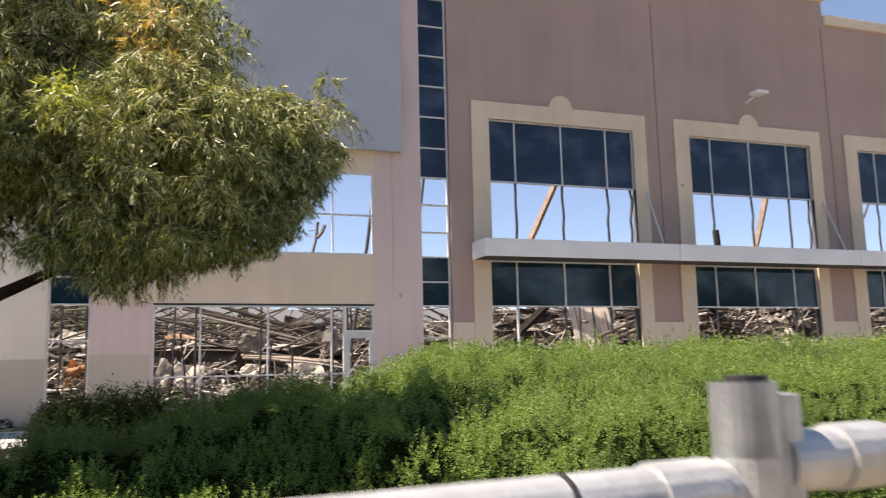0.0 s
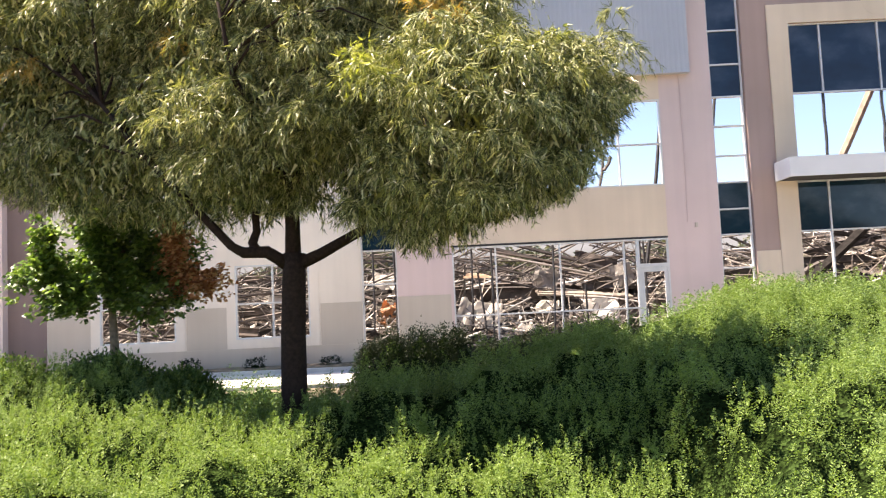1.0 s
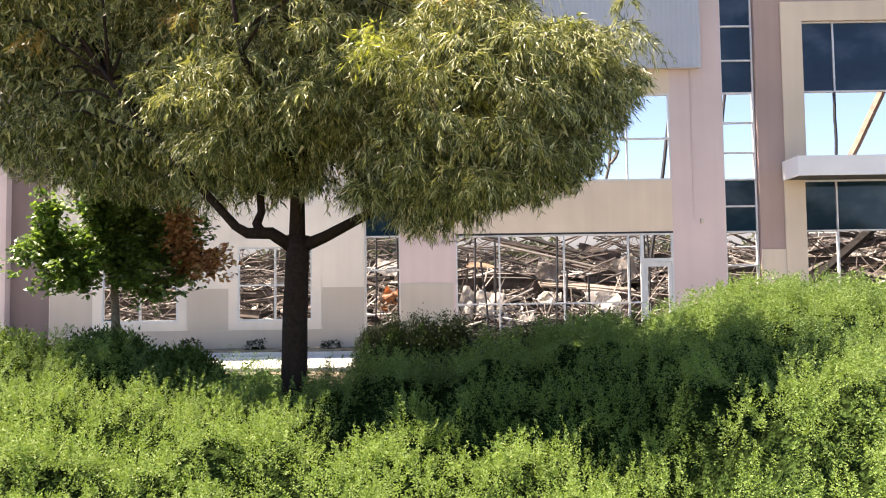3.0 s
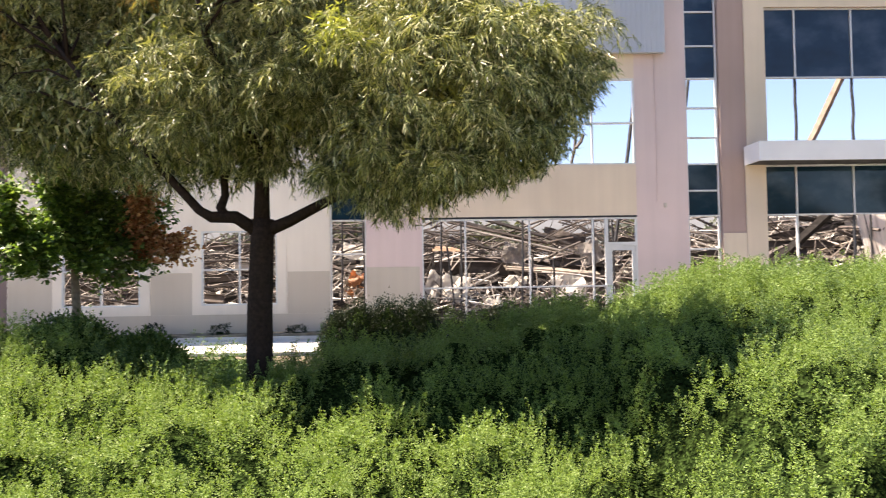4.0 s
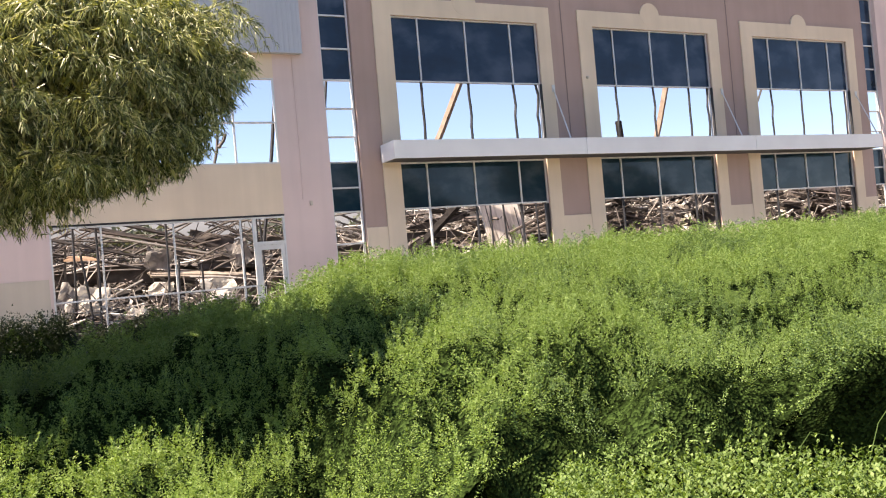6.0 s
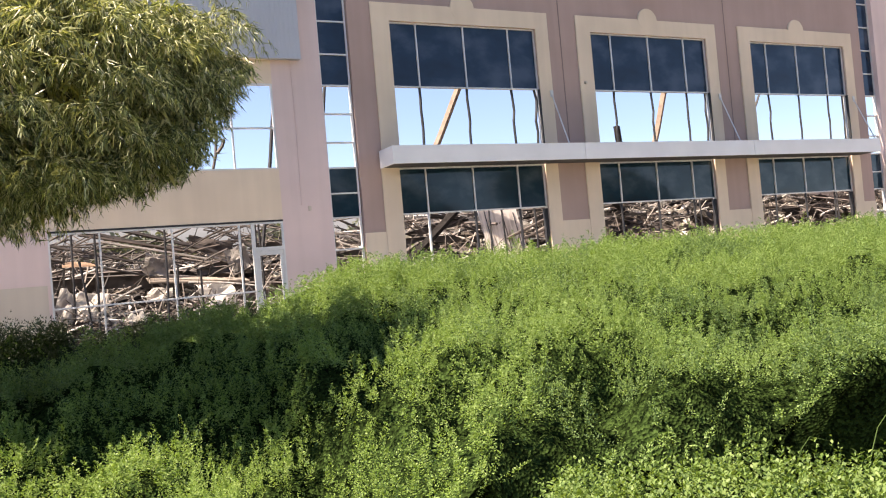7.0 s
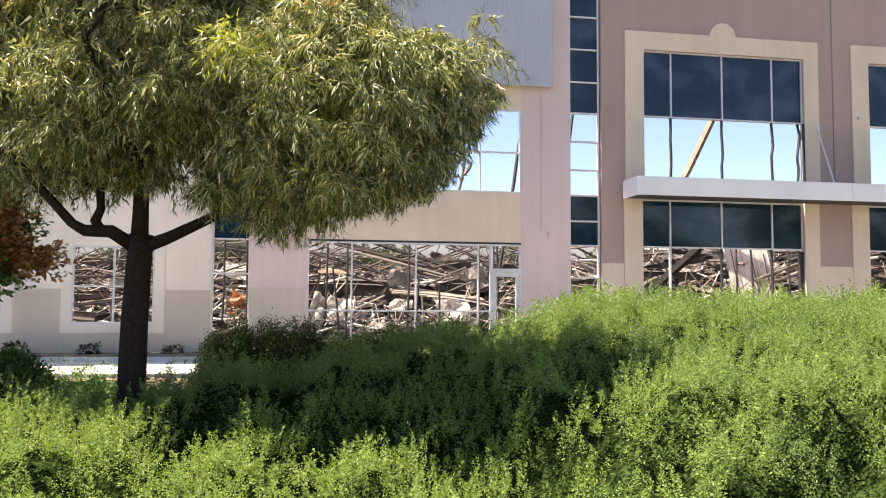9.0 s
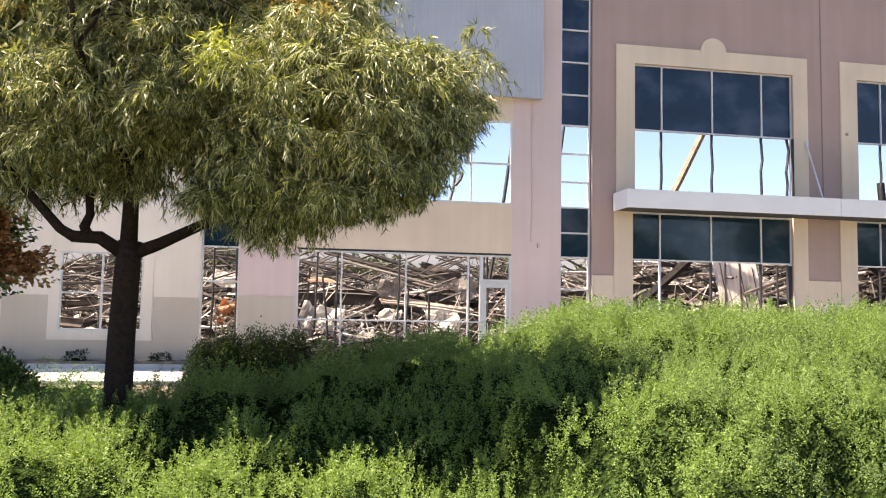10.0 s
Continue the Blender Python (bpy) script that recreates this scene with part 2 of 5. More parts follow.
def tube_bm(points, radii, sides=8, bm=None):
    """A tapered, bent tube through the points."""
    bm = bm or bmesh.new()
    rings, side = [], Vector((0.3, 0.9, 0.2))
    pts = [Vector(p) for p in points]
    for i, p in enumerate(pts):
        way = (pts[min(i + 1, len(pts) - 1)] - pts[max(i - 1, 0)]).normalized()
        u = way.cross(side)
        if u.length < 0.05:
            u = way.cross(Vector((1, 0, 0)))
        u.normalize()
        w = way.cross(u)
        r = radii[i] if hasattr(radii, "__len__") else radii
        rings.append([bm.verts.new(p + (u * math.cos(k * math.tau / sides) + w * math.sin(k * math.tau / sides)) * r) for k in range(sides)])
    for a, b in zip(rings, rings[1:]):
        for k in range(sides):
            bm.faces.new((a[k], a[(k + 1) % sides], b[(k + 1) % sides], b[k]))
    bm.faces.new(rings[0][::-1])
    bm.faces.new(rings[-1])
    return bm


def unit(a):
    return a / np.maximum(np.linalg.norm(a, axis=-1, keepdims=True), 1e-9)


def leaf_mesh(name, base, way, face, length, width, mat, fold=0.18):
    """Many leaves in one mesh: each a folded, pointed blade of four corners, from base along way, its flat side towards face."""
    n = len(base)
    side = unit(np.cross(way, face))
    up = unit(np.cross(side, way))
    L, W = length[:, None], width[:, None]
    mid = base + way * L * 0.45
    v = np.stack([base, mid + side * W * 0.5 + up * W * fold, base + way * L - up * L * 0.12, mid - side * W * 0.5 + up * W * fold], 1).reshape(-1, 3)
    me = bpy.data.meshes.new(name)
    me.vertices.add(4 * n)
    me.vertices.foreach_set("co", v.astype(np.float32).ravel())
    me.loops.add(4 * n)
    me.loops.foreach_set("vertex_index", np.arange(4 * n, dtype=np.int32))
    me.polygons.add(n)
    me.polygons.foreach_set("loop_start", np.arange(0, 4 * n, 4, dtype=np.int32))
    me.materials.append(mat)
    me.update(calc_edges=True)
    return me


def blade_mesh(name, base, way, face, length, width, mat):
    """Many small leaves in one mesh, each a single pointed blade."""
    n = len(base)
    side = unit(np.cross(way, face))
    L, W = length[:, None], width[:, None]
    foot = base + way * L * 0.18
    v = np.stack([foot - side * W * 0.5, foot + side * W * 0.5, base + way * L], 1).reshape(-1, 3)
    me = bpy.data.meshes.new(name)
    me.vertices.add(3 * n)
    me.vertices.foreach_set("co", v.astype(np.float32).ravel())
    me.loops.add(3 * n)
    me.loops.foreach_set("vertex_index", np.arange(3 * n, dtype=np.int32))
    me.polygons.add(n)
    me.polygons.foreach_set("loop_start", np.arange(0, 3 * n, 3, dtype=np.int32))
    me.materials.append(mat)
    me.update(calc_edges=True)
    return me


RNG = np.random.default_rng(7)


def lattice(seed, size=64):
    return np.random.default_rng(seed).random((size, size))


LATTICES = [lattice(k) for k in range(12)]


def bumps(x, y, scale, seed=0):
    """Smooth value noise from 0 to 1, lumps about scale metres apart."""
    g = LATTICES[seed]
    u, v = np.asarray(x, float) / scale + 31.7 * seed, np.asarray(y, float) / scale + 17.3 * seed
    i, j = np.floor(u).astype(int), np.floor(v).astype(int)
    a, b = u - i, v - j
    a, b = a * a * (3 - 2 * a), b * b * (3 - 2 * b)
    s = g.shape[0]
    return (g[i % s, j % s] * (1 - a) + g[(i + 1) % s, j % s] * a) * (1 - b) + (g[i % s, (j + 1) % s] * (1 - a) + g[(i + 1) % s, (j + 1) % s] * a) * b


def step(a, b, v):
    t = np.clip((np.asarray(v, float) - a) / (b - a), 0, 1)
    return t * t * (3 - 2 * t)

# ---- the ground ----
FLOOR = 0.35      # floor of the building
WALK = 0.2        # paving before the building


def spline(x, xs, zs):
    """Smooth steps from knot to knot."""
    x = np.asarray(x, float)
    i = np.clip(np.searchsorted(xs, x) - 1, 0, len(xs) - 2)
    xs, zs = np.array(xs, float), np.array(zs, float)
    t = np.clip((x - xs[i]) / (xs[i + 1] - xs[i]), 0, 1)
    t = 0.5 * t + 0.5 * t * t * (3 - 2 * t)
    return zs[i] + (zs[i + 1] - zs[i]) * t


# knots of the planting's top across the bank, at four distances from the building
TOE_X, TOE_Z = [-20, -13.5, -11, -7, -3, 5, 20], [0.75, 0.70, 0.58, 0.80, 1.0, 1.2, 1.3]
MID_X = [-22, -17, -15.3, -14.4, -13.7, -12.8, -12.2, -11.5, -10.5, -9.4, -8.2, -7, -5, 6, 20]
MID_Z = [1.40, 1.40, 1.30, 1.10, 0.78, 0.74, 0.95, 1.16, 1.26, 1.33, 1.50, 1.68, 1.80, 1.75, 1.8]
CREST_X = [-22, -15, -13, -9.5, -8.5, -7.6, -6.6, -4.5, 3, 9, 20]
CREST_Z = [0.90, 0.60, 0.30, 0.80, 1.20, 1.50, 1.78, 2.00, 2.00, 2.14, 2.35]
HOLLOWS = ((-3.6, -18.6, 0.9, 0.45, 0.45), (-0.5, -13.6, 0.5, 0.35, 0.35), (-9.0, -18.3, 0.5, 0.4, 0.35), (-6.9, -12.6, 0.6, 0.4, 0.3), (1.5, -11.8, 0.6, 0.5, 0.3),
           (-5.2, -17.0, 0.45, 0.4, 0.4), (-4.9, -18.3, 0.5, 0.3, 0.32), (-2.1, -17.4, 0.8, 0.5, 0.45), (-7.4, -18.3, 0.6, 0.35, 0.27), (-6.5, -18.8, 0.35, 0.4, 0.24), (-7.75, -20.1, 0.42, 0.55, 0.7), (-6.1, -20.1, 0.45, 0.4, 0.5),
           (-5.25, -17.8, 0.22, 0.22, 0.28), (-6.5, -19.7, 0.28, 0.3, 0.3))


def hollow(x, y):
    """Bare, dark gaps in the planting."""
    h = 0 * (np.asarray(x, float) + np.asarray(y, float))
    for cx, cy, rx, ry, d in HOLLOWS:
        h = np.maximum(h, d * (1 - step(0.6, 1.15, np.sqrt(((x - cx) / rx) ** 2 + ((y - cy) / ry) ** 2))))
    return h


def rim_y(x):
    """The steep front of the planting, cut back behind the hedge."""
    return -20.3 - 0.6 * np.exp(-((x + 6.95) / 0.35) ** 2) + 0.3 * (bumps(x, 0 * x, 0.5, 5) - 0.5)


def cover_top(x, y, front=True):
    """Height of the top of the planting on the bank: rising from the path to the crest, with a dip behind the big tree."""
    x, y = np.asarray(x, float), np.asarray(y, float)
    z = 0.0 + 0.22 * step(-21.9, -18.6, y)
    for y0, y1, xs, zs in ((-19.2, -15.9, TOE_X, TOE_Z), (-16.4, -13.9, MID_X, MID_Z), (-13.9, -11.2, CREST_X, CREST_Z)):
        k = 0.5 * step(y0, y1, y) + 0.5 * np.clip((y - y0) / (y1 - y0), 0, 1)
        z = z + (spline(x, xs, zs) - z) * k
    if front:
        rim = rim_y(x)
        z = z + 0.80 * step(-8.9, -8.3, x) * step(rim - 0.22, rim + 0.08, y) * (1 - step(-17.5, -14.0, y)) - 0.4 * step(-8.8, -8.3, x) * (1 - step(rim - 0.3, rim, y))
    c = step(-7.0, -4.6, y)
    z = z - 0.5 * step(-11.4, -10.2, y) * step(-14.2, -13.2, x) * (1 - step(-7.4, -6.0, x))   # bare behind the crest, before the shrubs
    return (z - hollow(x, y)) * (1 - c) + 0.3 * c


def domes(x, y, cell, seed):
    """Rounded heads of bushes, one in each cell of a jittered grid: 0 in the gaps, 1 on top."""
    u, v = np.asarray(x, float) / cell, np.asarray(y, float) / cell
    i, j = np.floor(u).astype(int), np.floor(v).astype(int)
    best = np.zeros(np.broadcast(u, v).shape)
    for a in (-1, 0, 1):
        for b in (-1, 0, 1):
            p, q = (i + a) % 64, (j + b) % 64
            cx, cy = i + a + 0.15 + 0.7 * LATTICES[seed][p, q], j + b + 0.15 + 0.7 * LATTICES[seed + 1][p, q]
            r = 0.62 + 0.35 * LATTICES[seed + 2][p, q]
            d = ((u - cx) ** 2 + (v - cy) ** 2) / (r * r)
            best = np.maximum(best, np.sqrt(np.clip(1 - d, 0, 1)) * (0.65 + 0.35 * LATTICES[seed + 2][q, p]))
    return best


def cover_lumps(x, y):
    return (domes(x, y, 1.35, 1) - 0.72) * 0.60 + (domes(x, y, 0.55, 4) - 0.7) * 0.50 + (bumps(x, y, 0.24, 3) - 0.5) * 0.27 + (bumps(x, y, 3.0, 8) - 0.5) * 0.14


def bed_front(x):
    """Where the planting begins: near the fence on one side, held back behind the clipped hedge on the other."""
    x = np.asarray(x, float)
    open_side = -21.8 + 0.22 * np.sin(x * 1.3) + 0.12 * np.sin(x * 4.1)
    behind = np.maximum(-21.35 - 0.775 * (x + 9.05), -23.4)
    return open_side + (behind - open_side) * step(-9.5, -9.2, x)


def inside_bed(x, y):
    """1 where the bank is planted, 0 on the path by the fence and on the paving."""
    return step(-0.15, 0.35, y - bed_front(x)) * (1 - step(-6.2, -5.2, y)) * step(-34, -32, x) * (1 - step(34, 36, x))


def ground_z(x, y):
    bed = inside_bed(x, y)
    edge = -0.2 + 0.4 * step(-21.5, -8.0, y)
    return edge * (1 - bed) + (-0.95 + (np.maximum(cover_top(x, y, False) - 1.0, -0.85) + 0.95) * step(-19.6, -18.4, y)) * bed


def grid_mesh(name, xs, ys, height, mat):
    X, Y = np.meshgrid(xs, ys, indexing="ij")
    Z = height(X, Y)
    nx, ny = len(xs), len(ys)
    v = np.stack([X, Y, Z], -1).reshape(-1, 3)
    idx = np.arange(nx * ny).reshape(nx, ny)
    f = np.stack([idx[:-1, :-1], idx[1:, :-1], idx[1:, 1:], idx[:-1, 1:]], -1).reshape(-1, 4)
    return mesh_of(name, v.tolist(), f.tolist(), mat, True)


FAR = [-4000, -1500, -600, -250, -120, -70]
gx = np.array(FAR + list(np.arange(-45, 46, 0.75)) + [-v for v in reversed(FAR)])
gy = np.array(FAR + list(np.arange(-45, -1.5, 0.5)) + [-1.0, 0.5, 20, 40, 70, 120, 250, 600, 1500, 4000])
ground = tagged(new("ground", grid_mesh("ground", gx, gy, ground_z, M_SOIL)), "brown soil bank under the planting", "ground", kind="structure")

paving = part("pavement", box_bm(-34, 34, -5.2, -1.35, 0.05, WALK + 0.012, 0.01), M_CONCRETE)
tagged(paving, "pale sunlit concrete walk before the building", "pavement", kind="structure")
kerb = part("kerb", box_bm(-34, 34, -1.35, -1.2, 0.05, WALK + 0.13, 0.015), M_CONCRETE)
tagged(kerb, "pale concrete kerb along the planting strip", "kerb", kind="structure")
strip_bm = box_bm(-22.6, -4.2, -1.19, -0.03, 0.05, 0.375)
bmesh.ops.subdivide_edges(strip_bm, edges=[e for e in strip_bm.edges if abs(e.verts[0].co.x - e.verts[1].co.x) > 1], cuts=60)
for v in strip_bm.verts:
    if v.co.z > 0.2:
        v.co.z += 0.05 * noise.noise(v.co * 2.3)
tagged(part("planting_strip", strip_bm, M_SOIL), "dark soil strip between the kerb and the wall", "soil", kind="structure")
slab = part("floor", box_bm(-40, 40, 0.22, 60, 0.0, FLOOR), M_ASH)
tagged(slab, "ash-covered concrete floor of the burnt building", "floor", kind="structure")

# ---- the front of the building: levels and bays ----
HEAD, SILL2, HEAD2, TOP2 = 3.66, 5.24, 7.87, 10.02
BAY, WIDE = 8.04, 5.64
BAYS = [0.0, BAY, 2 * BAY]
LOWER = [-0.07, -0.11, -0.14]   # the bays under the canopy are set a little to one side of those above it
MULL = [0.98, 2.76, 4.54]
THICK = 0.22


def setting(name, bm, mat, label, category="wall"):
    return tagged(part(name, bm, mat), label, category, kind="structure")


# right wing: brown concrete with beige surrounds
holes = [h for x, d in zip(BAYS, LOWER) for h in ((x, x + WIDE, SILL2, TOP2), (x + d, x + d + WIDE, FLOOR, SILL2))]
setting("wall_right", wall_bm(-1.42, 14.95, 0.1, 16.2, 0, THICK, holes[:4]), M_BROWN, "brown painted concrete wall with tall window bays")
setting("wall_right_low", wall_bm(14.95, 22.9, 0.1, 15.2, 0, THICK, holes[4:]), M_BROWN, "brown painted concrete wall under a stepped parapet")
setting("parapet_cap", box_bm(14.98, 23.0, -0.12, 0.34, 15.2, 15.62, 0.03), M_BEIGE, "beige parapet coping on the brown wall", "coping")
setting("parapet_cap_high", box_bm(-1.5, 15.05, -0.12, 0.34, 16.2, 16.55, 0.03), M_BEIGE, "beige parapet coping on the taller brown wall", "coping")
# beige base course between the bays
setting("wall_base", wall_bm(-1.42, 22.9, 0.1, 3.12, -0.045, -0.004, [(x + d - 0.64, x + d + WIDE + 0.54, 0.0, 3.2) for x, d in zip(BAYS, LOWER)]), M_BEIGE, "beige painted base of the brown wall")
for x, d in zip(BAYS, LOWER):
    s = setting("window_surround", wall_bm(x - 0.63, x + WIDE + 0.53, SILL2, 10.61, -0.055, -0.004, [(x, x + WIDE, SILL2 - 1, TOP2)]), M_BEIGE, "beige painted surround round a tall window bay", "surround")
    bm = bmesh.new()
    bmesh.ops.create_cone(bm, cap_ends=True, segments=40, radius1=0.46, radius2=0.45, depth=0.05, matrix=pose(x + 2.76, -0.034, 10.60, 90))
    part("medallion", bm, M_BEIGE, s)
    setting("window_surround_low", wall_bm(x + d - 0.63, x + d + WIDE + 0.53, 0.1, SILL2 - 0.003, -0.055, -0.004, [(x + d, x + d + WIDE, FLOOR, SILL2 + 1)]), M_BEIGE, "beige painted surround round a shopfront bay", "surround")
for x in (6.72, 14.80):
    setting("wall_joint", box_bm(x - 0.022, x + 0.022, -0.008, -0.002, 5.9, 15.1), M_BROWN_DARK, "dark vertical joint between wall panels", "joint")

# left wing
L_HOLES = [(-21.14, -18.86, 1.19, 3.39), (-17.07, -14.84, 1.19, 3.39)]
setting("wall_left", wall_bm(-22.72, -13.28, 0.1, 13.2, 0, THICK, L_HOLES), M_CREAM, "cream painted concrete wall with two square windows")
setting("wall_entry", wall_bm(-12.2, -2.46, 0.1, 15.0, 0, THICK, [(-10.54, -4.05, FLOOR, 3.64), (-10.54, -4.05, SILL2, 7.86)]), M_PINK, "rose-beige painted concrete wall above the shopfront")
setting("wall_band", wall_bm(-12.2, -4.05, 3.70, 8.68, -0.03, -0.004, [(-10.54, -4.05, SILL2, 7.86)]), M_BEIGE, "beige painted band over the shopfront")
setting("wall_pier_low", box_bm(-12.2, -10.62, -0.03, -0.004, 0.1, 2.25), M_TAN, "tan painted foot of a rose-beige pier")
for x0, x1 in ((-22.7, -21.27), (-18.55, -17.3), (-14.53, -13.29)):
    setting("wall_panel", box_bm(x0, x1, -0.012, -0.003, 0.92, 2.16), M_TAN, "tan painted rectangle on a cream wall", "panel")
setting("wall_foot", box_bm(-22.7, -13.29, -0.012, -0.003, 0.1, 0.917), M_TAN, "tan painted foot of a cream wall", "wall")
bm = bmesh.new()
w0, w1, zt = -11.6, -3.15, 15.3
n_rib = int((w1 - w0) / 0.15)
for k in range(n_rib):   # ribbed sheet
    a = w0 + (w1 - w0) * k / n_rib
    b = a + (w1 - w0) / n_rib
    q = [(a, -0.30), (a + 0.05, -0.30), (a + 0.06, -0.306), (b - 0.01, -0.306), (b, -0.30)]
    for p, r in zip(q, q[1:]):
        bm.faces.new([bm.verts.new(t) for t in ((p[0], p[1], 8.6), (r[0], r[1], 8.6), (r[0], r[1], zt), (p[0], p[1], zt))])
clad = setting("cladding", bm, M_CLAD, "grey ribbed metal cladding box on the upper wall", "cladding")
part("cladding_body", box_bm(w0, w1, -0.298, -0.004, 8.6, zt), M_CLAD, clad)
part("drip_edge", box_bm(w0 - 0.01, w1 + 0.01, -0.33, -0.305, 8.57, 8.61), M_CLAD, clad)
# further bays at both ends
setting("wall_far_left", wall_bm(-23.92, -22.72, 0.1, 14.5, 0.05, THICK, []), M_BROWN_DARK, "dark brown recessed wall strip")
setting("wall_end_left", wall_bm(-36, -23.92, 0.1, 14.5, -0.25, THICK), M_PINK, "rose-beige painted end wall")
setting("wall_end_right", wall_bm(23.75, 38, 0.1, 14.5, -0.1, THICK), M_PINK, "rose-beige painted tower wall")
for x0, x1, z1 in ((-13.28, -12.2, 14.5), (-2.46, -1.42, 15.6), (22.9, 23.75, 15.0)):
    setting("wall_strip_head", box_bm(x0, x1, 0.06, THICK, z1, z1 + 0.7), M_BROWN_DARK, "brown wall over a narrow glass strip")


# ---- windows ----
def glazed(name, label, x0, x1, z0, z1, xs, zs, panes, y=0.04, bar=0.047, mat=M_ALU, burnt=()):
    """A metal-framed window: outer frame, uprights at xs, (z, x from, x to) bars at zs, and (x0, x1, z0, z1, material) panes.
    burnt: uprights whose lower stretch is bare, blackened and bent: (x, z from, z to, sway)."""
    w = empty(name, label, "window", "structure", at=((x0 + x1) / 2, y, z0))
    inv = Matrix.Translation((-(x0 + x1) / 2, -y, -z0))

    def put(nm, bm, m, lab=""):
        bm.transform(inv)
        return part(nm, bm, m, w, lab)

    put("window_frame", wall_bm(x0, x1, z0, z1, y - 0.06, y + 0.06, [(x0 + bar, x1 - bar, z0 + bar, z1 - bar)]), mat)
    for x, a, b in xs:
        put("mullion", box_bm(x - bar / 2, x + bar / 2, y - 0.065, y + 0.055, a, b, 0.006), mat)
    for z, a, b in zs:
        put("transom", box_bm(a, b, y - 0.068, y + 0.05, z - bar / 2, z + bar / 2, 0.006), mat)
    for a, b, c, d, m in panes:
        put("pane", box_bm(a + 0.028, b - 0.028, y - 0.012, y + 0.012, c + 0.028, d - 0.028), m)
    for x, a, b, sway in burnt:
        k = 7
        pts = [(x + sway * math.sin(3.1 * i / k + sway * 9) * (0.4 + 0.6 * math.sin(1.9 * i + x)), y + 0.02 + 0.3 * abs(sway) * i / k, b + (a - b) * i / k) for i in range(k + 1)]
        put("bent_mullion", tube_bm(pts, 0.045, 4), M_BURNT, "blackened bent aluminium upright")
    return w


RECESS = 0.12
for i, (x, d) in enumerate(zip(BAYS, LOWER)):
    edges = [x] + [x + m for m in MULL] + [x + WIDE]
    up = [(a, b, HEAD2, TOP2, M_GLASS_BLUE) for a, b in zip(edges, edges[1:])]
    glazed(f"window_{2 * i + 1}", "tall window with navy glass above and burnt-out panes below", x, x + WIDE, SILL2, TOP2,
           [(x + m, HEAD2, TOP2) for m in MULL], [(HEAD2, x, x + WIDE)], up, y=RECESS,
           burnt=[(x + m, SILL2, HEAD2, 0.02 + 0.02 * ((i + k) % 3)) for k, m in enumerate(MULL)] + [(x + WIDE - 0.16, SILL2, HEAD2, 0.09 - 0.03 * i)])
    setting("burnt_jamb", box_bm(x + WIDE - 0.05, x + WIDE - 0.003, -0.045, 0.05, SILL2 + 0.02, HEAD2 - 0.02, 0.004), M_BURNT, "blackened aluminium jamb of a tall window", "jamb")
    x += d
    edges = [x] + [x + m for m in MULL] + [x + WIDE]
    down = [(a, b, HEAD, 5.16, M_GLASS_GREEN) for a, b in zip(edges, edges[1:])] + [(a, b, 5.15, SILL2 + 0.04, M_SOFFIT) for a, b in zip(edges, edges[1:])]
    glazed(f"window_{2 * i + 2}", "shopfront window with dark teal glass above and empty panes below", x, x + WIDE, FLOOR, SILL2,
           [(x + m, HEAD, SILL2) for m in MULL] + [(x + m, FLOOR, HEAD) for m in MULL[:1] if i == 0], [(HEAD, x, x + WIDE), (5.16, x, x + WIDE)], down, y=RECESS,
           burnt=[(x + m, FLOOR, HEAD, 0.015) for m in (MULL[1:] if i == 0 else MULL)])
    setting("burnt_jamb", box_bm(x + WIDE - 0.14, x + WIDE - 0.004, 0.05, 0.18, FLOOR, HEAD - 0.06, 0.008), M_BURNT, "blackened aluminium jamb of a shopfront window", "jamb")

# shopfront with its door, and the window above it
bigm = [-9.24, -7.31, -5.39]
glazed("window_7", "long empty shopfront window in pale aluminium", -10.54, -4.98, FLOOR, 3.64, [(m, FLOOR, 3.64) for m in bigm], [(1.59, -10.54, -4.98)], [])
# dark strip for the burnt gap and the shadow line under the band
setting("head_gap", box_bm(-10.54, -4.05, -0.036, -0.012, 3.645, 3.698), M_BURNT, "dark strip over the shopfront for a scorched joint and the band's shadow", "joint")
glazed("window_8", "empty upper window in pale aluminium", -10.54, -4.05, SILL2, 7.86, [(m, SILL2, 7.86) for m in (-9.24, -7.3, -5.35)], [(6.5, -10.54, -4.05)], [])
glazed("window_9", "empty square window in pale aluminium", -21.14, -18.86, 1.19, 3.39, [(-20.0, 1.19, 3.39)], [(2.24, -21.14, -18.86)], [])
glazed("window_10", "empty square window in pale aluminium", -17.07, -14.84, 1.19, 3.39, [(-15.95, 1.19, 3.39)], [(2.24, -17.07, -14.84)], [])
for x0, x1 in ((-21.14, -18.86), (-17.07, -14.84)):
    setting("window_trim", wall_bm(x0 - 0.27, x1 + 0.27, 0.92, 3.62, -0.028, -0.014, [(x0, x1, 1.19, 3.39)]), M_CREAM, "cream painted trim round a square window", "trim")
glazed("window_11", "transom window over an entrance door", -4.98, -4.05, 2.85, 3.64, [], [], [])
door = empty("door_1", "pale aluminium shopfront door with an empty pane", "door", "structure", at=(-4.98, 0.04, FLOOR))
part("door_frame", wall_bm(0, 0.93, 0, 2.5, -0.06, 0.06, [(0.05, 0.88, -0.1, 2.44)]), M_ALU, door)
part("door_leaf", wall_bm(0.055, 0.875, 0.01, 2.435, -0.03, 0.03, [(0.16, 0.77, 0.28, 2.30)]), M_ALU, door)
part("handle", tube_bm([(0.19, -0.03, 0.85), (0.19, -0.09, 0.85), (0.19, -0.09, 1.2), (0.19, -0.03, 1.2)], 0.012, 6), M_ALU, door)

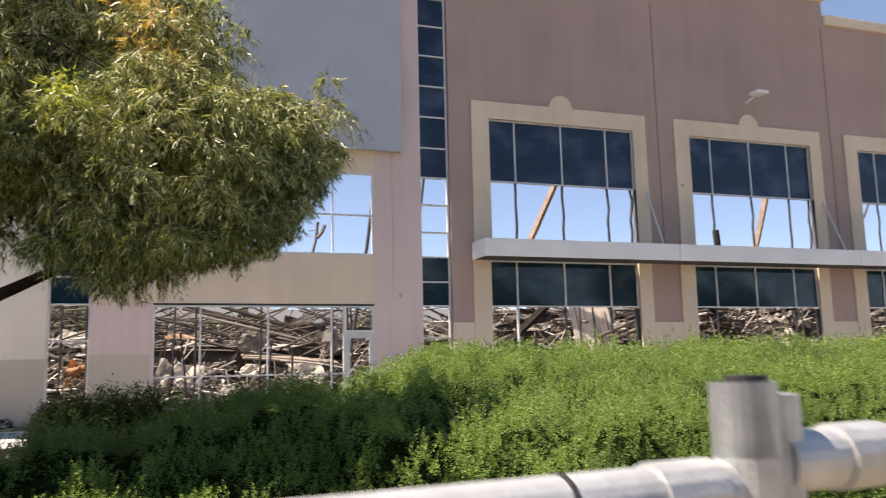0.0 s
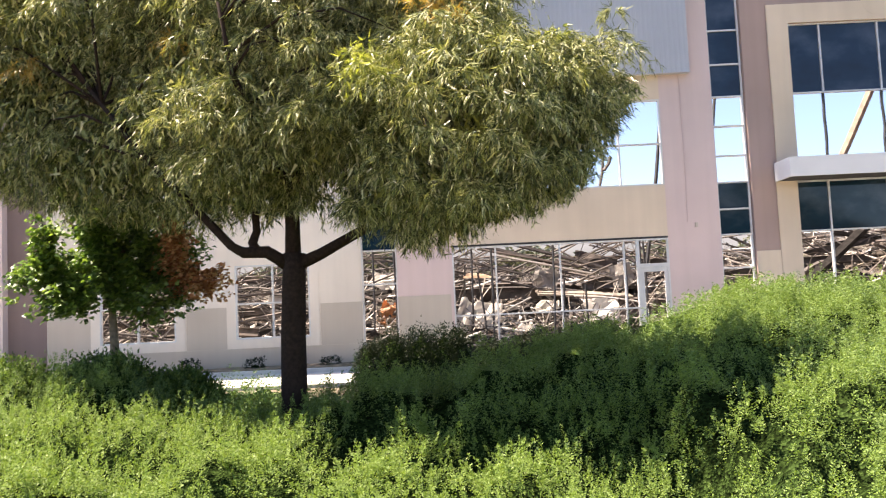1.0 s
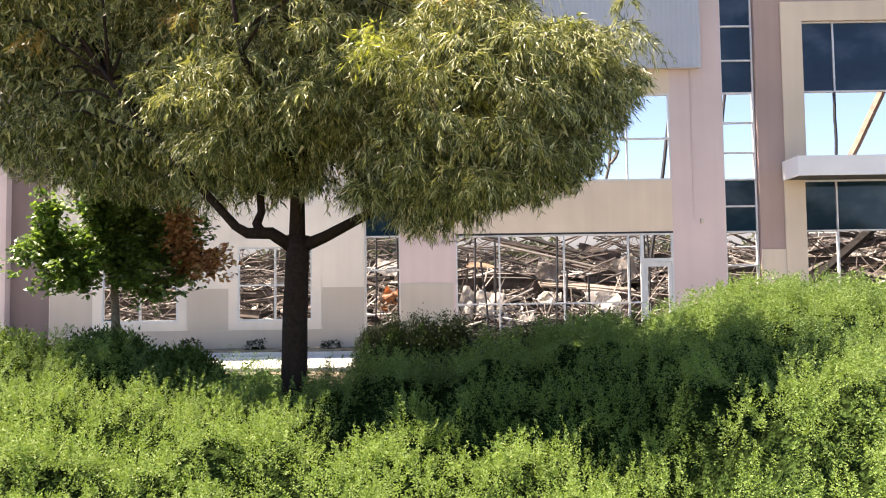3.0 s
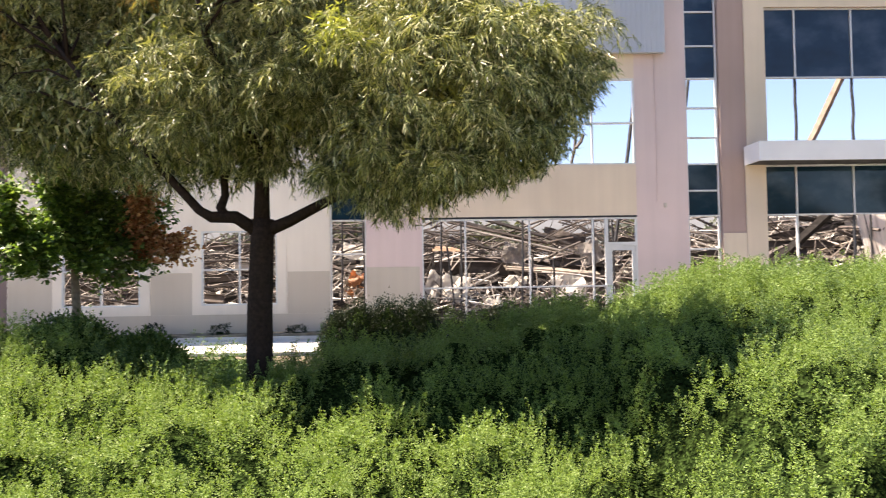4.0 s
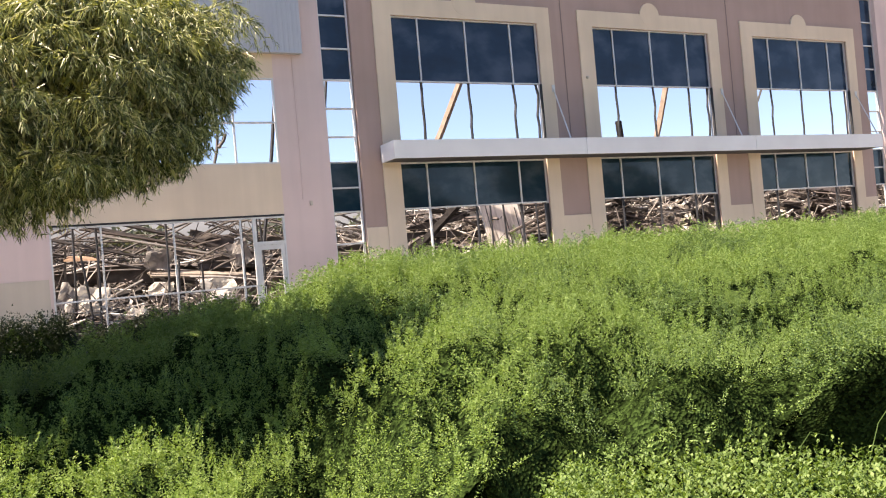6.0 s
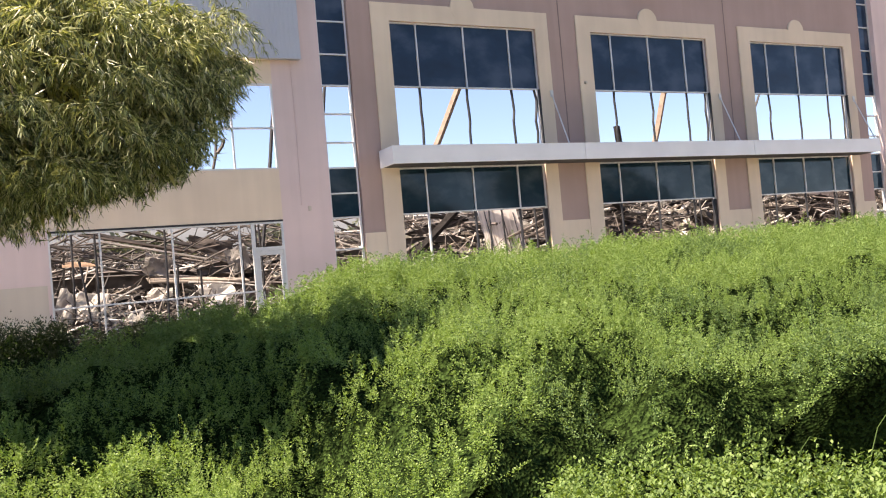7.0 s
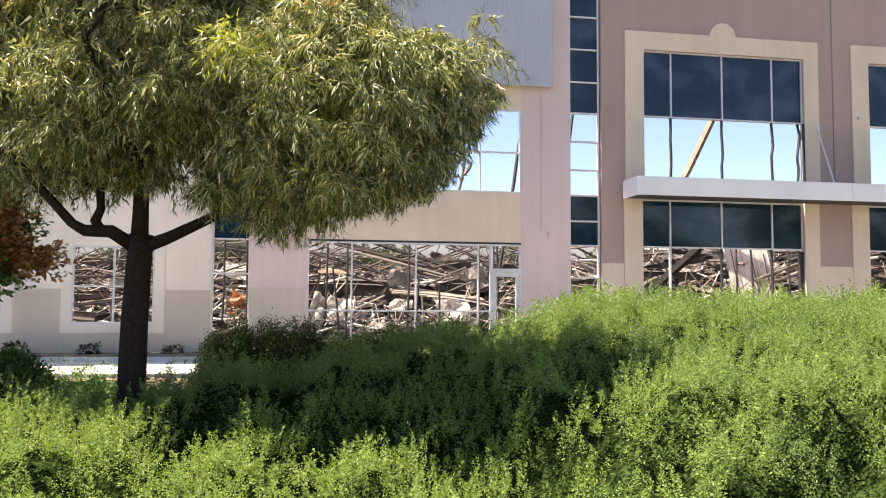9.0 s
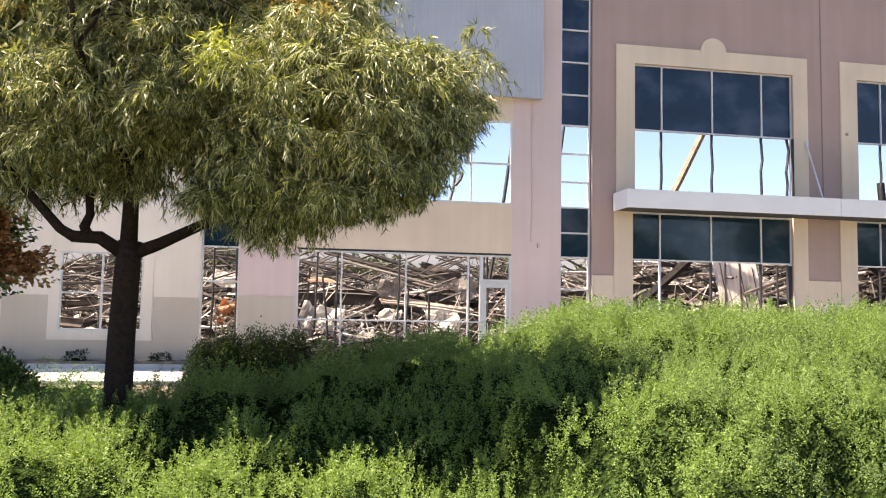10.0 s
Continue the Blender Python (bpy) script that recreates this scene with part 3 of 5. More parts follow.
# narrow glass strips
def strip(name, x0, x1, top):
    zs = [2.65, HEAD, 4.43, SILL2, 6.05, 6.96, HEAD2, 8.87, 9.93, 10.99, 12.05, 13.1, 14.1, top]
    panes = [(x0, x1, a, b, M_GLASS_GREEN if a < 5 else M_GLASS_BLUE) for a, b in zip(zs, zs[1:]) if b > HEAD2 + 0.1 or HEAD - 0.1 < a < SILL2 - 0.1]
    return glazed(name, "narrow strip window, part dark glass and part empty", x0, x1, FLOOR, top, [], [(z, x0, x1) for z in zs[:-1] if z < top - 0.2], panes, y=0.16, bar=0.05)


strip("window_12", -2.46, -1.46, 15.6)
strip("window_13", 22.9, 23.75, 15.0)
strip("window_14", -13.28, -12.2, 14.5)

# ---- canopy over the right wing ----
can = empty("canopy", "white metal entrance canopy hung along the wall", "canopy", at=(0, 0, 5.14))
for x0, x1 in ((-0.75, 6.49), (6.505, 14.53), (14.545, 21.95)):
    part("fascia", box_bm(x0, x1, -1.21, -1.15, 0.01, 0.58, 0.01), M_CANOPY, can)
    part("deck", box_bm(x0, x1, -1.147, -0.1, 0.03, 0.5), M_SOFFIT, can, "near-black underside")
part("end_plate", box_bm(-0.76, -0.70, -1.2, -0.1, 0.012, 0.578, 0.008), M_CANOPY, can)
for x in (6.08, 14.12, 22.0):
    part("tie_rod", tube_bm([(x, -0.09, 2.52), (x - 0.1, -1.05, 0.55)], 0.025, 6), M_ALU, can)
    part("rod_plate", box_bm(x - 0.06, x + 0.06, -0.11, -0.085, 2.42, 2.66, 0.004), M_ALU, can)

# ---- small things on the wall ----
lamp = empty("wall_light", "white floodlight on a bracket high on the brown wall", "wall light", at=(10.8, 0, 11.52))
part("bracket", tube_bm([(0, 0.0, 0.0), (0, -0.25, 0.05), (0.05, -0.5, 0.16)], 0.035, 6), M_CANOPY, lamp)
part("housing", box_bm(-0.25, 0.30, -0.95, -0.45, 0.12, 0.24, 0.04), M_CANOPY, lamp)
pipe = empty("conduit", "pale conduit running down the rose-beige pier", "conduit", at=(-3.42, -0.02, 4.0))
part("pipe", tube_bm([(0, 0, 0.1), (0.02, 0, 2.0), (0, 0, 4.6)], 0.014, 6), M_PINK, pipe)
part("junction_box", box_bm(0.20, 0.28, -0.06, 0.012, -0.08, 0.06, 0.01), M_TAN, pipe)
cam_spk = empty("alarm_bell", "small tan bell on the beige surround", "alarm", at=(7.62, -0.055, 8.12))
part("bell", tube_bm([(0, 0, 0), (0, -0.05, 0), (0, -0.07, 0)], [0.06, 0.055, 0.03], 12), M_TAN, cam_spk)

# ---- fence by the camera ----
def fence():
    f = empty("fence", "weathered galvanised pipe fence", "fence", at=(-10.34, -24.578, -0.2))
    a = radians(7)
    ex, ey = math.cos(a), math.sin(a)

    def at(s, z):
        return (s * ex, s * ey, z)

    rail_z = 1.766
    for s in (-5.4, -2.7, 0.0, 2.7, 5.4):
        hollow = tube_bm([at(s, 0), at(s, 1.2), at(s, 1.811)], 0.0182, 22)
        top = max(hollow.faces, key=lambda q: q.calc_center_median().z)
        bmesh.ops.inset_individual(hollow, faces=[top], thickness=0.005)
        bmesh.ops.translate(hollow, verts=top.verts, vec=(0, 0, -0.04))
        post = part("post", hollow, M_GALV, f)
        part("brace_post", tube_bm([at(s + 0.0245, 0), at(s + 0.0245, 1.8035)], 0.0128, 16), M_GALV, f)
        # dark disc added for the unlit inside of the open pipe
        part("mouth_disc", tube_bm([at(s + 0.003, 1.800), at(s + 0.003, 1.8145)], 0.0115, 16), M_BURNT, post, "dark disc for the unlit inside of the post")
        for d, z in ((-0.05, 1.753), (0.085, rail_z)):
            part("sleeve", tube_bm([at(s + d - 0.02, z), at(s + d + 0.02, z)], 0.0192, 16), M_GALV, f)
    for s in (-5.4, -2.7, 0.0, 2.7):
        z0, z1 = rail_z, 1.753
        part("top_rail", tube_bm([at(s + 0.02, z0), at(s + 1.3, (z0 + z1) / 2), at(s + 2.2, z1), at(s + 2.68, z1)], 0.0172, 20), M_GALV, f)
        for d in (0.5, 1.0, 1.6, 2.2, 2.42, 2.575):
            z = z0 + (z1 - z0) * min(1, d / 2.2)
            part("tie_wire", tube_bm([at(s + d, z), at(s + d + 0.003, z)], 0.0182, 14), M_BURNT, f)
    return f


fence()

# ---- planting on the bank: countless shoots with small leaves ----
def leaf_shoots(xy, z, tall, per, size, lean, rng):
    """Upright leafy plumes, widest low down: base, way, face, length, width of each leaf."""
    n = len(xy)
    az = rng.random(n) * math.tau
    tilt = rng.random(n) * lean
    stem = np.stack([np.cos(az) * np.sin(tilt), np.sin(az) * np.sin(tilt), np.cos(tilt)], -1)
    up = 1 - (rng.random((n, per)) * 0.85) ** 1.3
    a = rng.random((n, per)) * math.tau
    ray = np.stack([np.cos(a), np.sin(a), 0 * a], -1)
    foot = np.concatenate([xy, z[:, None]], 1)
    bush_r = (size * 2.5)[:, None] * (1.15 - up) * rng.random((n, per)) ** 0.5
    base = foot[:, None, :] + stem[:, None, :] * (up * tall[:, None])[..., None] + ray * bush_r[..., None]
    rise = 0.1 + 0.75 * up + (rng.random((n, per)) - 0.5) * 0.9
    way = ray * np.cos(rise)[..., None] + np.array([0, 0, 1.0]) * np.sin(rise)[..., None]
    face = np.array([0.0, 0.0, 1.0]) + (rng.random((n, per, 3)) - 0.5) * 1.3
    ln = size[:, None] * (1.15 - 0.4 * up) * (0.75 + 0.5 * rng.random((n, per)))
    return base.reshape(-1, 3), unit(way.reshape(-1, 3)), unit(face.reshape(-1, 3)), ln.ravel(), ln.ravel() * 0.66


def bed_points(n, x0, x1, y0, y1, rng):
    xy = np.stack([x0 + (x1 - x0) * rng.random(n), y0 + (y1 - y0) * rng.random(n)], -1)
    lump = cover_lumps(xy[:, 0], xy[:, 1])
    rim = rim_y(xy[:, 0])
    bare = step(-8.9, -8.5, xy[:, 0]) * step(-1.9, -1.2, xy[:, 1] - rim) * (1 - step(-0.05, 0.12, xy[:, 1] - rim))
    keep = (rng.random(n) > 0.45 * bare) & (rng.random(n) < inside_bed(xy[:, 0], xy[:, 1]) ** 1.5) & (rng.random(n) < np.clip(0.82 + 2.3 * lump - 2.0 * hollow(xy[:, 0], xy[:, 1]), 0.06, 1))
    return xy[keep]


# the bank in strips; smaller and denser where one stands near it
beds = []
for y0, y1, x0, x1, n, size, tall, per in (
    (-23.2, -20.3, -13.0, -2.0, 1900, 0.022, 0.28, 60),
    (-20.3, -17.6, -15.0, 0.5, 8700, 0.0192, 0.32, 80),
    (-17.6, -15.0, -17.0, 4.0, 8600, 0.0235, 0.34, 72),
    (-15.0, -12.6, -18.0, 6.0, 7800, 0.027, 0.36, 66),
    (-12.6, -10.4, -21.0, 10.0, 7600, 0.033, 0.36, 52),
    (-10.4, -5.2, -24.0, 24.0, 9000, 0.06, 0.30, 12),
    (-21.9, -10.4, -32.0, 32.0, 7000, 0.10, 0.30, 8),
):
    xy = bed_points(n, x0, x1, y0, y1, RNG)
    xy = xy[(xy[:, 1] < -11.3 + 0.5 * bumps(xy[:, 0], 0 * xy[:, 0], 0.8, 3)) | (xy[:, 0] < -13.7) | (xy[:, 0] > -6.4)]
    if size > 0.07:
        xy = xy[(xy[:, 0] < -20) | (xy[:, 0] > 9)]
    m = len(xy)
    h = tall * (0.5 + 0.65 * RNG.random(m) ** 2 + 0.45 * step(0.5, 0.85, bumps(xy[:, 0], xy[:, 1], 0.22, 10)))
    z = cover_top(xy[:, 0], xy[:, 1]) + cover_lumps(xy[:, 0], xy[:, 1]) - tall * 0.93
    beds.append(leaf_shoots(xy, z, h, per, size * (0.75 + 0.5 * RNG.random(m)), 0.75, RNG))
everything = [np.concatenate(p) for p in zip(*beds)]


def lean(p):
    """The foot of the steep front is hollowed out under its leafy top."""
    d = p[:, 1] - rim_y(p[:, 0])
    p[:, 1] += 0.65 * step(-8.8, -8.3, p[:, 0]) * (1 - np.clip((p[:, 2] - 0.05) / 0.6, 0, 1)) * step(-1.0, -0.3, d) * (1 - step(0.1, 0.4, d))


lean(everything[0])
pale = RNG.random(len(everything[0])) < (0.9 * step(-6.3, -9.3, everything[0][:, 0] + 1.2 * (bumps(everything[0][:, 0], everything[0][:, 1], 1.4, 6) - 0.5)) * (1 - step(-16.0, -14.5, everything[0][:, 1])))
# behind the crest the deep leaf colour stands in for shade
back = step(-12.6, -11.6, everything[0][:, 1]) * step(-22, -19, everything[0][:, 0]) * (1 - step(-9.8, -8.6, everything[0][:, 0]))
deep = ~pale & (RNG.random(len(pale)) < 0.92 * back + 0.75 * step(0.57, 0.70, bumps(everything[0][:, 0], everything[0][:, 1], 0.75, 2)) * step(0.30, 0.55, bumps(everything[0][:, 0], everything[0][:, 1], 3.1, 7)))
for name, pick, mat, label in (("ground_cover", ~pale & ~deep, M_COVER, "dense green small-leaved ground cover on the bank"), ("pale_ground_cover", pale, M_COVER_LIGHT, "fresh yellow-green ground cover on the front of the bank"), ("deep_green_plants", deep, M_COVER_DEEP, "deep blue-green plants in patches, and behind the crest in place of shade")):
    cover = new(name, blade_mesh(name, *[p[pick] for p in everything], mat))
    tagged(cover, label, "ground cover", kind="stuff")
ux, uy = np.arange(-26, 24, 0.16), np.arange(-23.6, -5.0, 0.15)


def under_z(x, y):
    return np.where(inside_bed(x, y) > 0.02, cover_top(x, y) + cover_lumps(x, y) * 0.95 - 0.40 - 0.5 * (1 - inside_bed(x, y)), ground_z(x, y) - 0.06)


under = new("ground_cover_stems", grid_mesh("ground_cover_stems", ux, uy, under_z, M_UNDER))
co = np.empty(len(under.data.vertices) * 3, np.float32)
under.data.vertices.foreach_get("co", co)
co = co.reshape(-1, 3)
lean(co)
under.data.vertices.foreach_set("co", co.ravel())
tagged(under, "stems beneath the ground cover with their shade painted in", "ground cover", kind="stuff")


# ---- hedges ----
def hedge(name, x0, x1, y0, y1, z0, z1, n, size, mat, label, rng, per=6, turn=0.0, wobble=0.26):
    h = empty(name, label, "hedge", at=((x0 + x1) / 2, (y0 + y1) / 2, z0))
    h.rotation_euler.z = radians(turn)
    cx, cy = (x0 + x1) / 2, (y0 + y1) / 2
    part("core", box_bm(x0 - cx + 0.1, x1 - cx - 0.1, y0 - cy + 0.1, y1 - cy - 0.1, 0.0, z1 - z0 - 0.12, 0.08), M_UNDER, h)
    lx, ly, lz = x1 - x0, y1 - y0, z1 - z0
    areas = np.array([lx * ly, lx * lz, lx * lz * 0.4, ly * lz, ly * lz])
    which = rng.choice(5, n, p=areas / areas.sum())
    u, v = rng.random(n), rng.random(n)
    X = np.where(which == 3, 0, np.where(which == 4, 1, u)) * lx + x0 - cx
    Y = np.select([which == 0, which == 1, which == 2], [v, 0 * v, 0 * v + 1], u) * ly + y0 - cy
    Z = np.where(which == 0, 1.0, np.where(which < 3, v, v)) * lz
    jit = rng.normal(0, 0.035, (n, 3))
    wob = (bumps(X * 1.0 + 50, Y + Z, 0.5, 4) - 0.5) * wobble
    out = np.select([which == 0, which == 1, which == 2, which == 3], [np.array([[0, 0, 1.0]])[[0] * n].T, np.array([[0, -1.0, 0.3]])[[0] * n].T, np.array([[0, 1.0, 0.3]])[[0] * n].T, np.array([[-1.0, 0, 0.3]])[[0] * n].T], np.array([[1.0, 0, 0.3]])[[0] * n].T).T
    pos = np.stack([X, Y, Z], -1) + jit + out * wob[:, None] - out * 0.05
    az = rng.random((n, per)) * math.tau
    way = unit(out[:, None, :] * 0.8 + np.stack([np.cos(az), np.sin(az), 0.4 * rng.random((n, per))], -1))
    b = pos[:, None, :] + out[:, None, :] * (rng.random((n, per)) * 0.07)[..., None]
    ln = size * (0.6 + 0.7 * rng.random((n, per)))
    face = unit(np.array([0, 0, 1.0]) + (rng.random((n, per, 3)) - 0.5) * 1.2)
    ob = new("foliage", leaf_mesh("foliage", b.reshape(-1, 3), way.reshape(-1, 3), face.reshape(-1, 3), ln.ravel(), ln.ravel() * 0.55, mat))
    ob.parent = h
    return h


hedge("clipped_hedge", -9.415, -7.315, -23.118, -22.468, -0.2, 0.985, 15000, 0.0175, M_HEDGE, "clipped yellow-green hedge with fresh shoots by the fence", RNG, turn=-37.8, wobble=0.09)
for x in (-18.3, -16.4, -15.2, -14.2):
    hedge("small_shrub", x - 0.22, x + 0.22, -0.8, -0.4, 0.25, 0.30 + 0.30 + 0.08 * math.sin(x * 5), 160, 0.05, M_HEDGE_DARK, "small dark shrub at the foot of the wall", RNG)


def bush(x, y, z, rx, ry, rz, n, size, mat, label, rng):
    """A loose, rounded shrub."""
    b = empty("shrub", label, "shrub", at=(x, y, z))
    core = bmesh.new()
    bmesh.ops.create_icosphere(core, subdivisions=3, radius=1.0, matrix=Matrix.Diagonal((rx * 0.8, ry * 0.8, rz * 0.84, 1)))
    for v in core.verts:
        v.co *= 0.86 + 0.28 * noise.noise(v.co * 3.1)
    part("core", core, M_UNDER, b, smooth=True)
    d = unit(rng.normal(size=(n, 3)))
    d[:, 2] = np.abs(d[:, 2]) * 1.0 - 0.1
    r = 0.80 + 0.22 * rng.random(n) + 0.22 * (bumps(np.arctan2(d[:, 1], d[:, 0]) * 2 + 7, d[:, 2] * 2, 0.5, 9) - 0.5)
    pos = d * np.array([rx, ry, rz]) * r[:, None]
    per = 6
    base = pos[:, None, :] + rng.normal(0, 0.05, (n, per, 3))
    way = unit(d[:, None, :] * 0.7 + rng.normal(0, 0.6, (n, per, 3)) + np.array([0, 0, 0.45]))
    face = unit(rng.normal(0, 0.6, (n, per, 3)) + np.array([0, 0, 1.0]))
    ln = size * (0.6 + 0.8 * rng.random((n, per)))
    ob = new("foliage", blade_mesh("foliage", base.reshape(-1, 3), way.reshape(-1, 3), face.reshape(-1, 3), ln.ravel(), ln.ravel() * 0.55, mat))
    ob.parent = b
    return b


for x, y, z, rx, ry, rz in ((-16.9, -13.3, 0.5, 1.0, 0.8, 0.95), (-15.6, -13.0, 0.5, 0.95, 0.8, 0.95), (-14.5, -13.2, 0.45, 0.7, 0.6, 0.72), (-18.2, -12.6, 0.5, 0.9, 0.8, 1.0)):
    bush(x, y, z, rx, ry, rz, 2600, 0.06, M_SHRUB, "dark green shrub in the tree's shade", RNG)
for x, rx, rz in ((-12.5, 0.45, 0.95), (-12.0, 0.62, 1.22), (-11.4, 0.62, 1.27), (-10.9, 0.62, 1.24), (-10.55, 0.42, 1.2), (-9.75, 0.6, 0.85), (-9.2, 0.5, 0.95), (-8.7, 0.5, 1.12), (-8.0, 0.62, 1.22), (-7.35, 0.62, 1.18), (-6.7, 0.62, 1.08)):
    bush(x, -6.1, 0.15, rx, 0.5, rz + 0.15, 1100, 0.05, M_HEDGE_DARK, "grey-green shrub along the walk, darkened in colour for shade", RNG)
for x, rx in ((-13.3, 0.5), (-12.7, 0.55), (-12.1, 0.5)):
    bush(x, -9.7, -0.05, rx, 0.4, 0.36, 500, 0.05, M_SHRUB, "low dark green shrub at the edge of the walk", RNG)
# bare twigs standing out of the clipped hedge
for k, (x, y, dx, dz) in enumerate(((-8.35, -22.45, 0.18, 0.16), (-8.15, -22.6, 0.25, 0.24), (-8.6, -22.2, -0.1, 0.12))):
    tw = part("twig", tube_bm([(x, y, 0.9), (x + dx * 0.4, y, 0.9 + dz * 0.8), (x + dx * 0.8, y + 0.02, 0.9 + dz), (x + dx * 1.2, y, 0.9 + dz * 0.85)], [0.0026, 0.002, 0.0015, 0.001], 5), M_SHRUB)
    tagged(tw, "thin bare twig growing out of the clipped hedge", "twig")


# ---- trees ----
def crown_points(lobes, n, rng, shell=0.55):
    """Points in overlapping ellipsoids, thinned towards their middles."""
    vol = np.array([l[3] * l[4] * l[5] for l in lobes])
    k = rng.choice(len(lobes), n, p=vol ** 0.75 / (vol ** 0.75).sum())
    L = np.array(lobes)[k]
    d = unit(rng.normal(size=(n, 3)))
    r = (shell ** 3 + (1 - shell ** 3) * rng.random(n)) ** (1 / 3) * (0.86 + 0.26 * bumps(np.arctan2(d[:, 1], d[:, 0]) * 3 + 9 * k, d[:, 2] * 3, 0.55, 5))
    return L[:, :3] + d * L[:, 3:] * r[:, None]


LIMB_POINTS = []


def limb(tree, pts, r0, r1, mat, name="limb", sides=8):
    n = len(pts)
    ob = part(name, tube_bm(pts, [r0 + (r1 - r0) * i / (n - 1) for i in range(n)], sides), mat, tree, smooth=True)
    if name == "limb":
        LIMB_POINTS.extend((Vector(a).lerp(Vector(b), k / 4), ob) for a, b in zip(pts[1:], pts[2:]) for k in range(4))
    return ob


YELLOWED = ((2.0, -1.7, 5.1, 0.45), (2.2, -2.0, 4.85, 0.22), (-3.6, 0.1, 5.1, 0.11), (-1.45, -0.3, 5.1, 0.09))
FRESH = ((1.25, -2.3, 4.15, 0.24), (1.4, -2.5, 4.0, 0.18), (3.6, -1.4, 4.4, 0.26))
# centre and radii of the masses of the crown: high and set back, overhanging to one side, with lower heads in front of it
# the last four masses are out of view, added for the shade they cast
MASSES = ((0.2, 0.3, 5.9, 2.4, 1.7, 1.4), (-0.6, 0.5, 7.0, 2.0, 1.5, 1.0), (2.1, 0.1, 5.8, 1.1, 1.0, 1.0), (-2.8, 1.2, 5.9, 1.8, 1.4, 1.4), (-4.7, 1.2, 6.0, 1.7, 1.4, 1.35),
          (-2.5, 1.05, 4.05, 1.55, 1.0, 1.1), (-4.05, 1.1, 4.45, 1.25, 1.0, 1.15), (0.3, -0.1, 4.2, 2.2, 1.5, 1.1), (2.4, -0.8, 3.8, 1.5, 1.2, 1.0), (3.4, -0.9, 3.9, 0.75, 0.8, 0.75), (1.7, -0.7, 2.95, 1.0, 0.9, 0.6),
          (-0.6, 0.2, 3.35, 1.2, 1.0, 0.6), (-1.0, 0.7, 4.7, 1.35, 1.1, 1.05), (3.0, -1.0, 3.2, 1.05, 0.8, 0.6), (-2.6, 3.4, 5.2, 2.0, 1.7, 1.4), (-0.8, 2.6, 5.2, 2.0, 1.7, 1.4), (-2.6, 0.85, 7.0, 1.6, 1.0, 0.8), (1.6, 1.9, 4.6, 1.1, 0.9, 0.8))
HEADS = ((-0.75, -0.7, 3.9, 0.62, 0.65, 0.62), (0.7, -1.0, 4.2, 0.65, 0.85, 0.7), (0.5, -0.75, 5.0, 1.15, 0.7, 0.8), (2.3, -1.3, 3.7, 1.2, 1.6, 1.15), (3.2, -0.9, 4.15, 0.7, 0.9, 0.7),
         (2.0, -0.8, 5.0, 0.9, 0.8, 0.7), (3.7, -0.9, 4.35, 0.4, 0.4, 0.4), (4.2, -0.9, 4.7, 0.2, 0.25, 0.42), (4.0, -0.7, 4.0, 0.35, 0.4, 0.4), (-1.7, 0.5, 5.6, 0.9, 0.5, 0.6))


def sprays(centres, reach, twigs, per, rng):
    """Fountains of drooping twigs: points along them, the way the twig runs there, and how far out each lies (0 to 1)."""
    n = len(centres)
    az = rng.random((n, twigs)) * math.tau
    up = 0.15 + 0.75 * rng.random((n, twigs))
    out = np.stack([np.cos(az), np.sin(az), 0 * az], -1)
    far = (reach[:, None] * (0.55 + 0.65 * rng.random((n, twigs))))[..., None, None]
    s = (0.12 + 0.88 * rng.random((n, twigs, per)))[..., None]
    rise = up[..., None, None]
    z = rise * s - (0.75 + 0.7 * rise) * s * s
    pts = centres[:, None, None, :] + out[:, :, None, :] * s * far * 0.85 + np.array([0, 0, 1.0]) * z * far
    way = unit(out[:, :, None, :] * 0.85 + np.array([0, 0, 1.0]) * (rise - 2 * (0.75 + 0.7 * rise) * s))
    return pts.reshape(-1, 3), way.reshape(-1, 3), s.ravel()


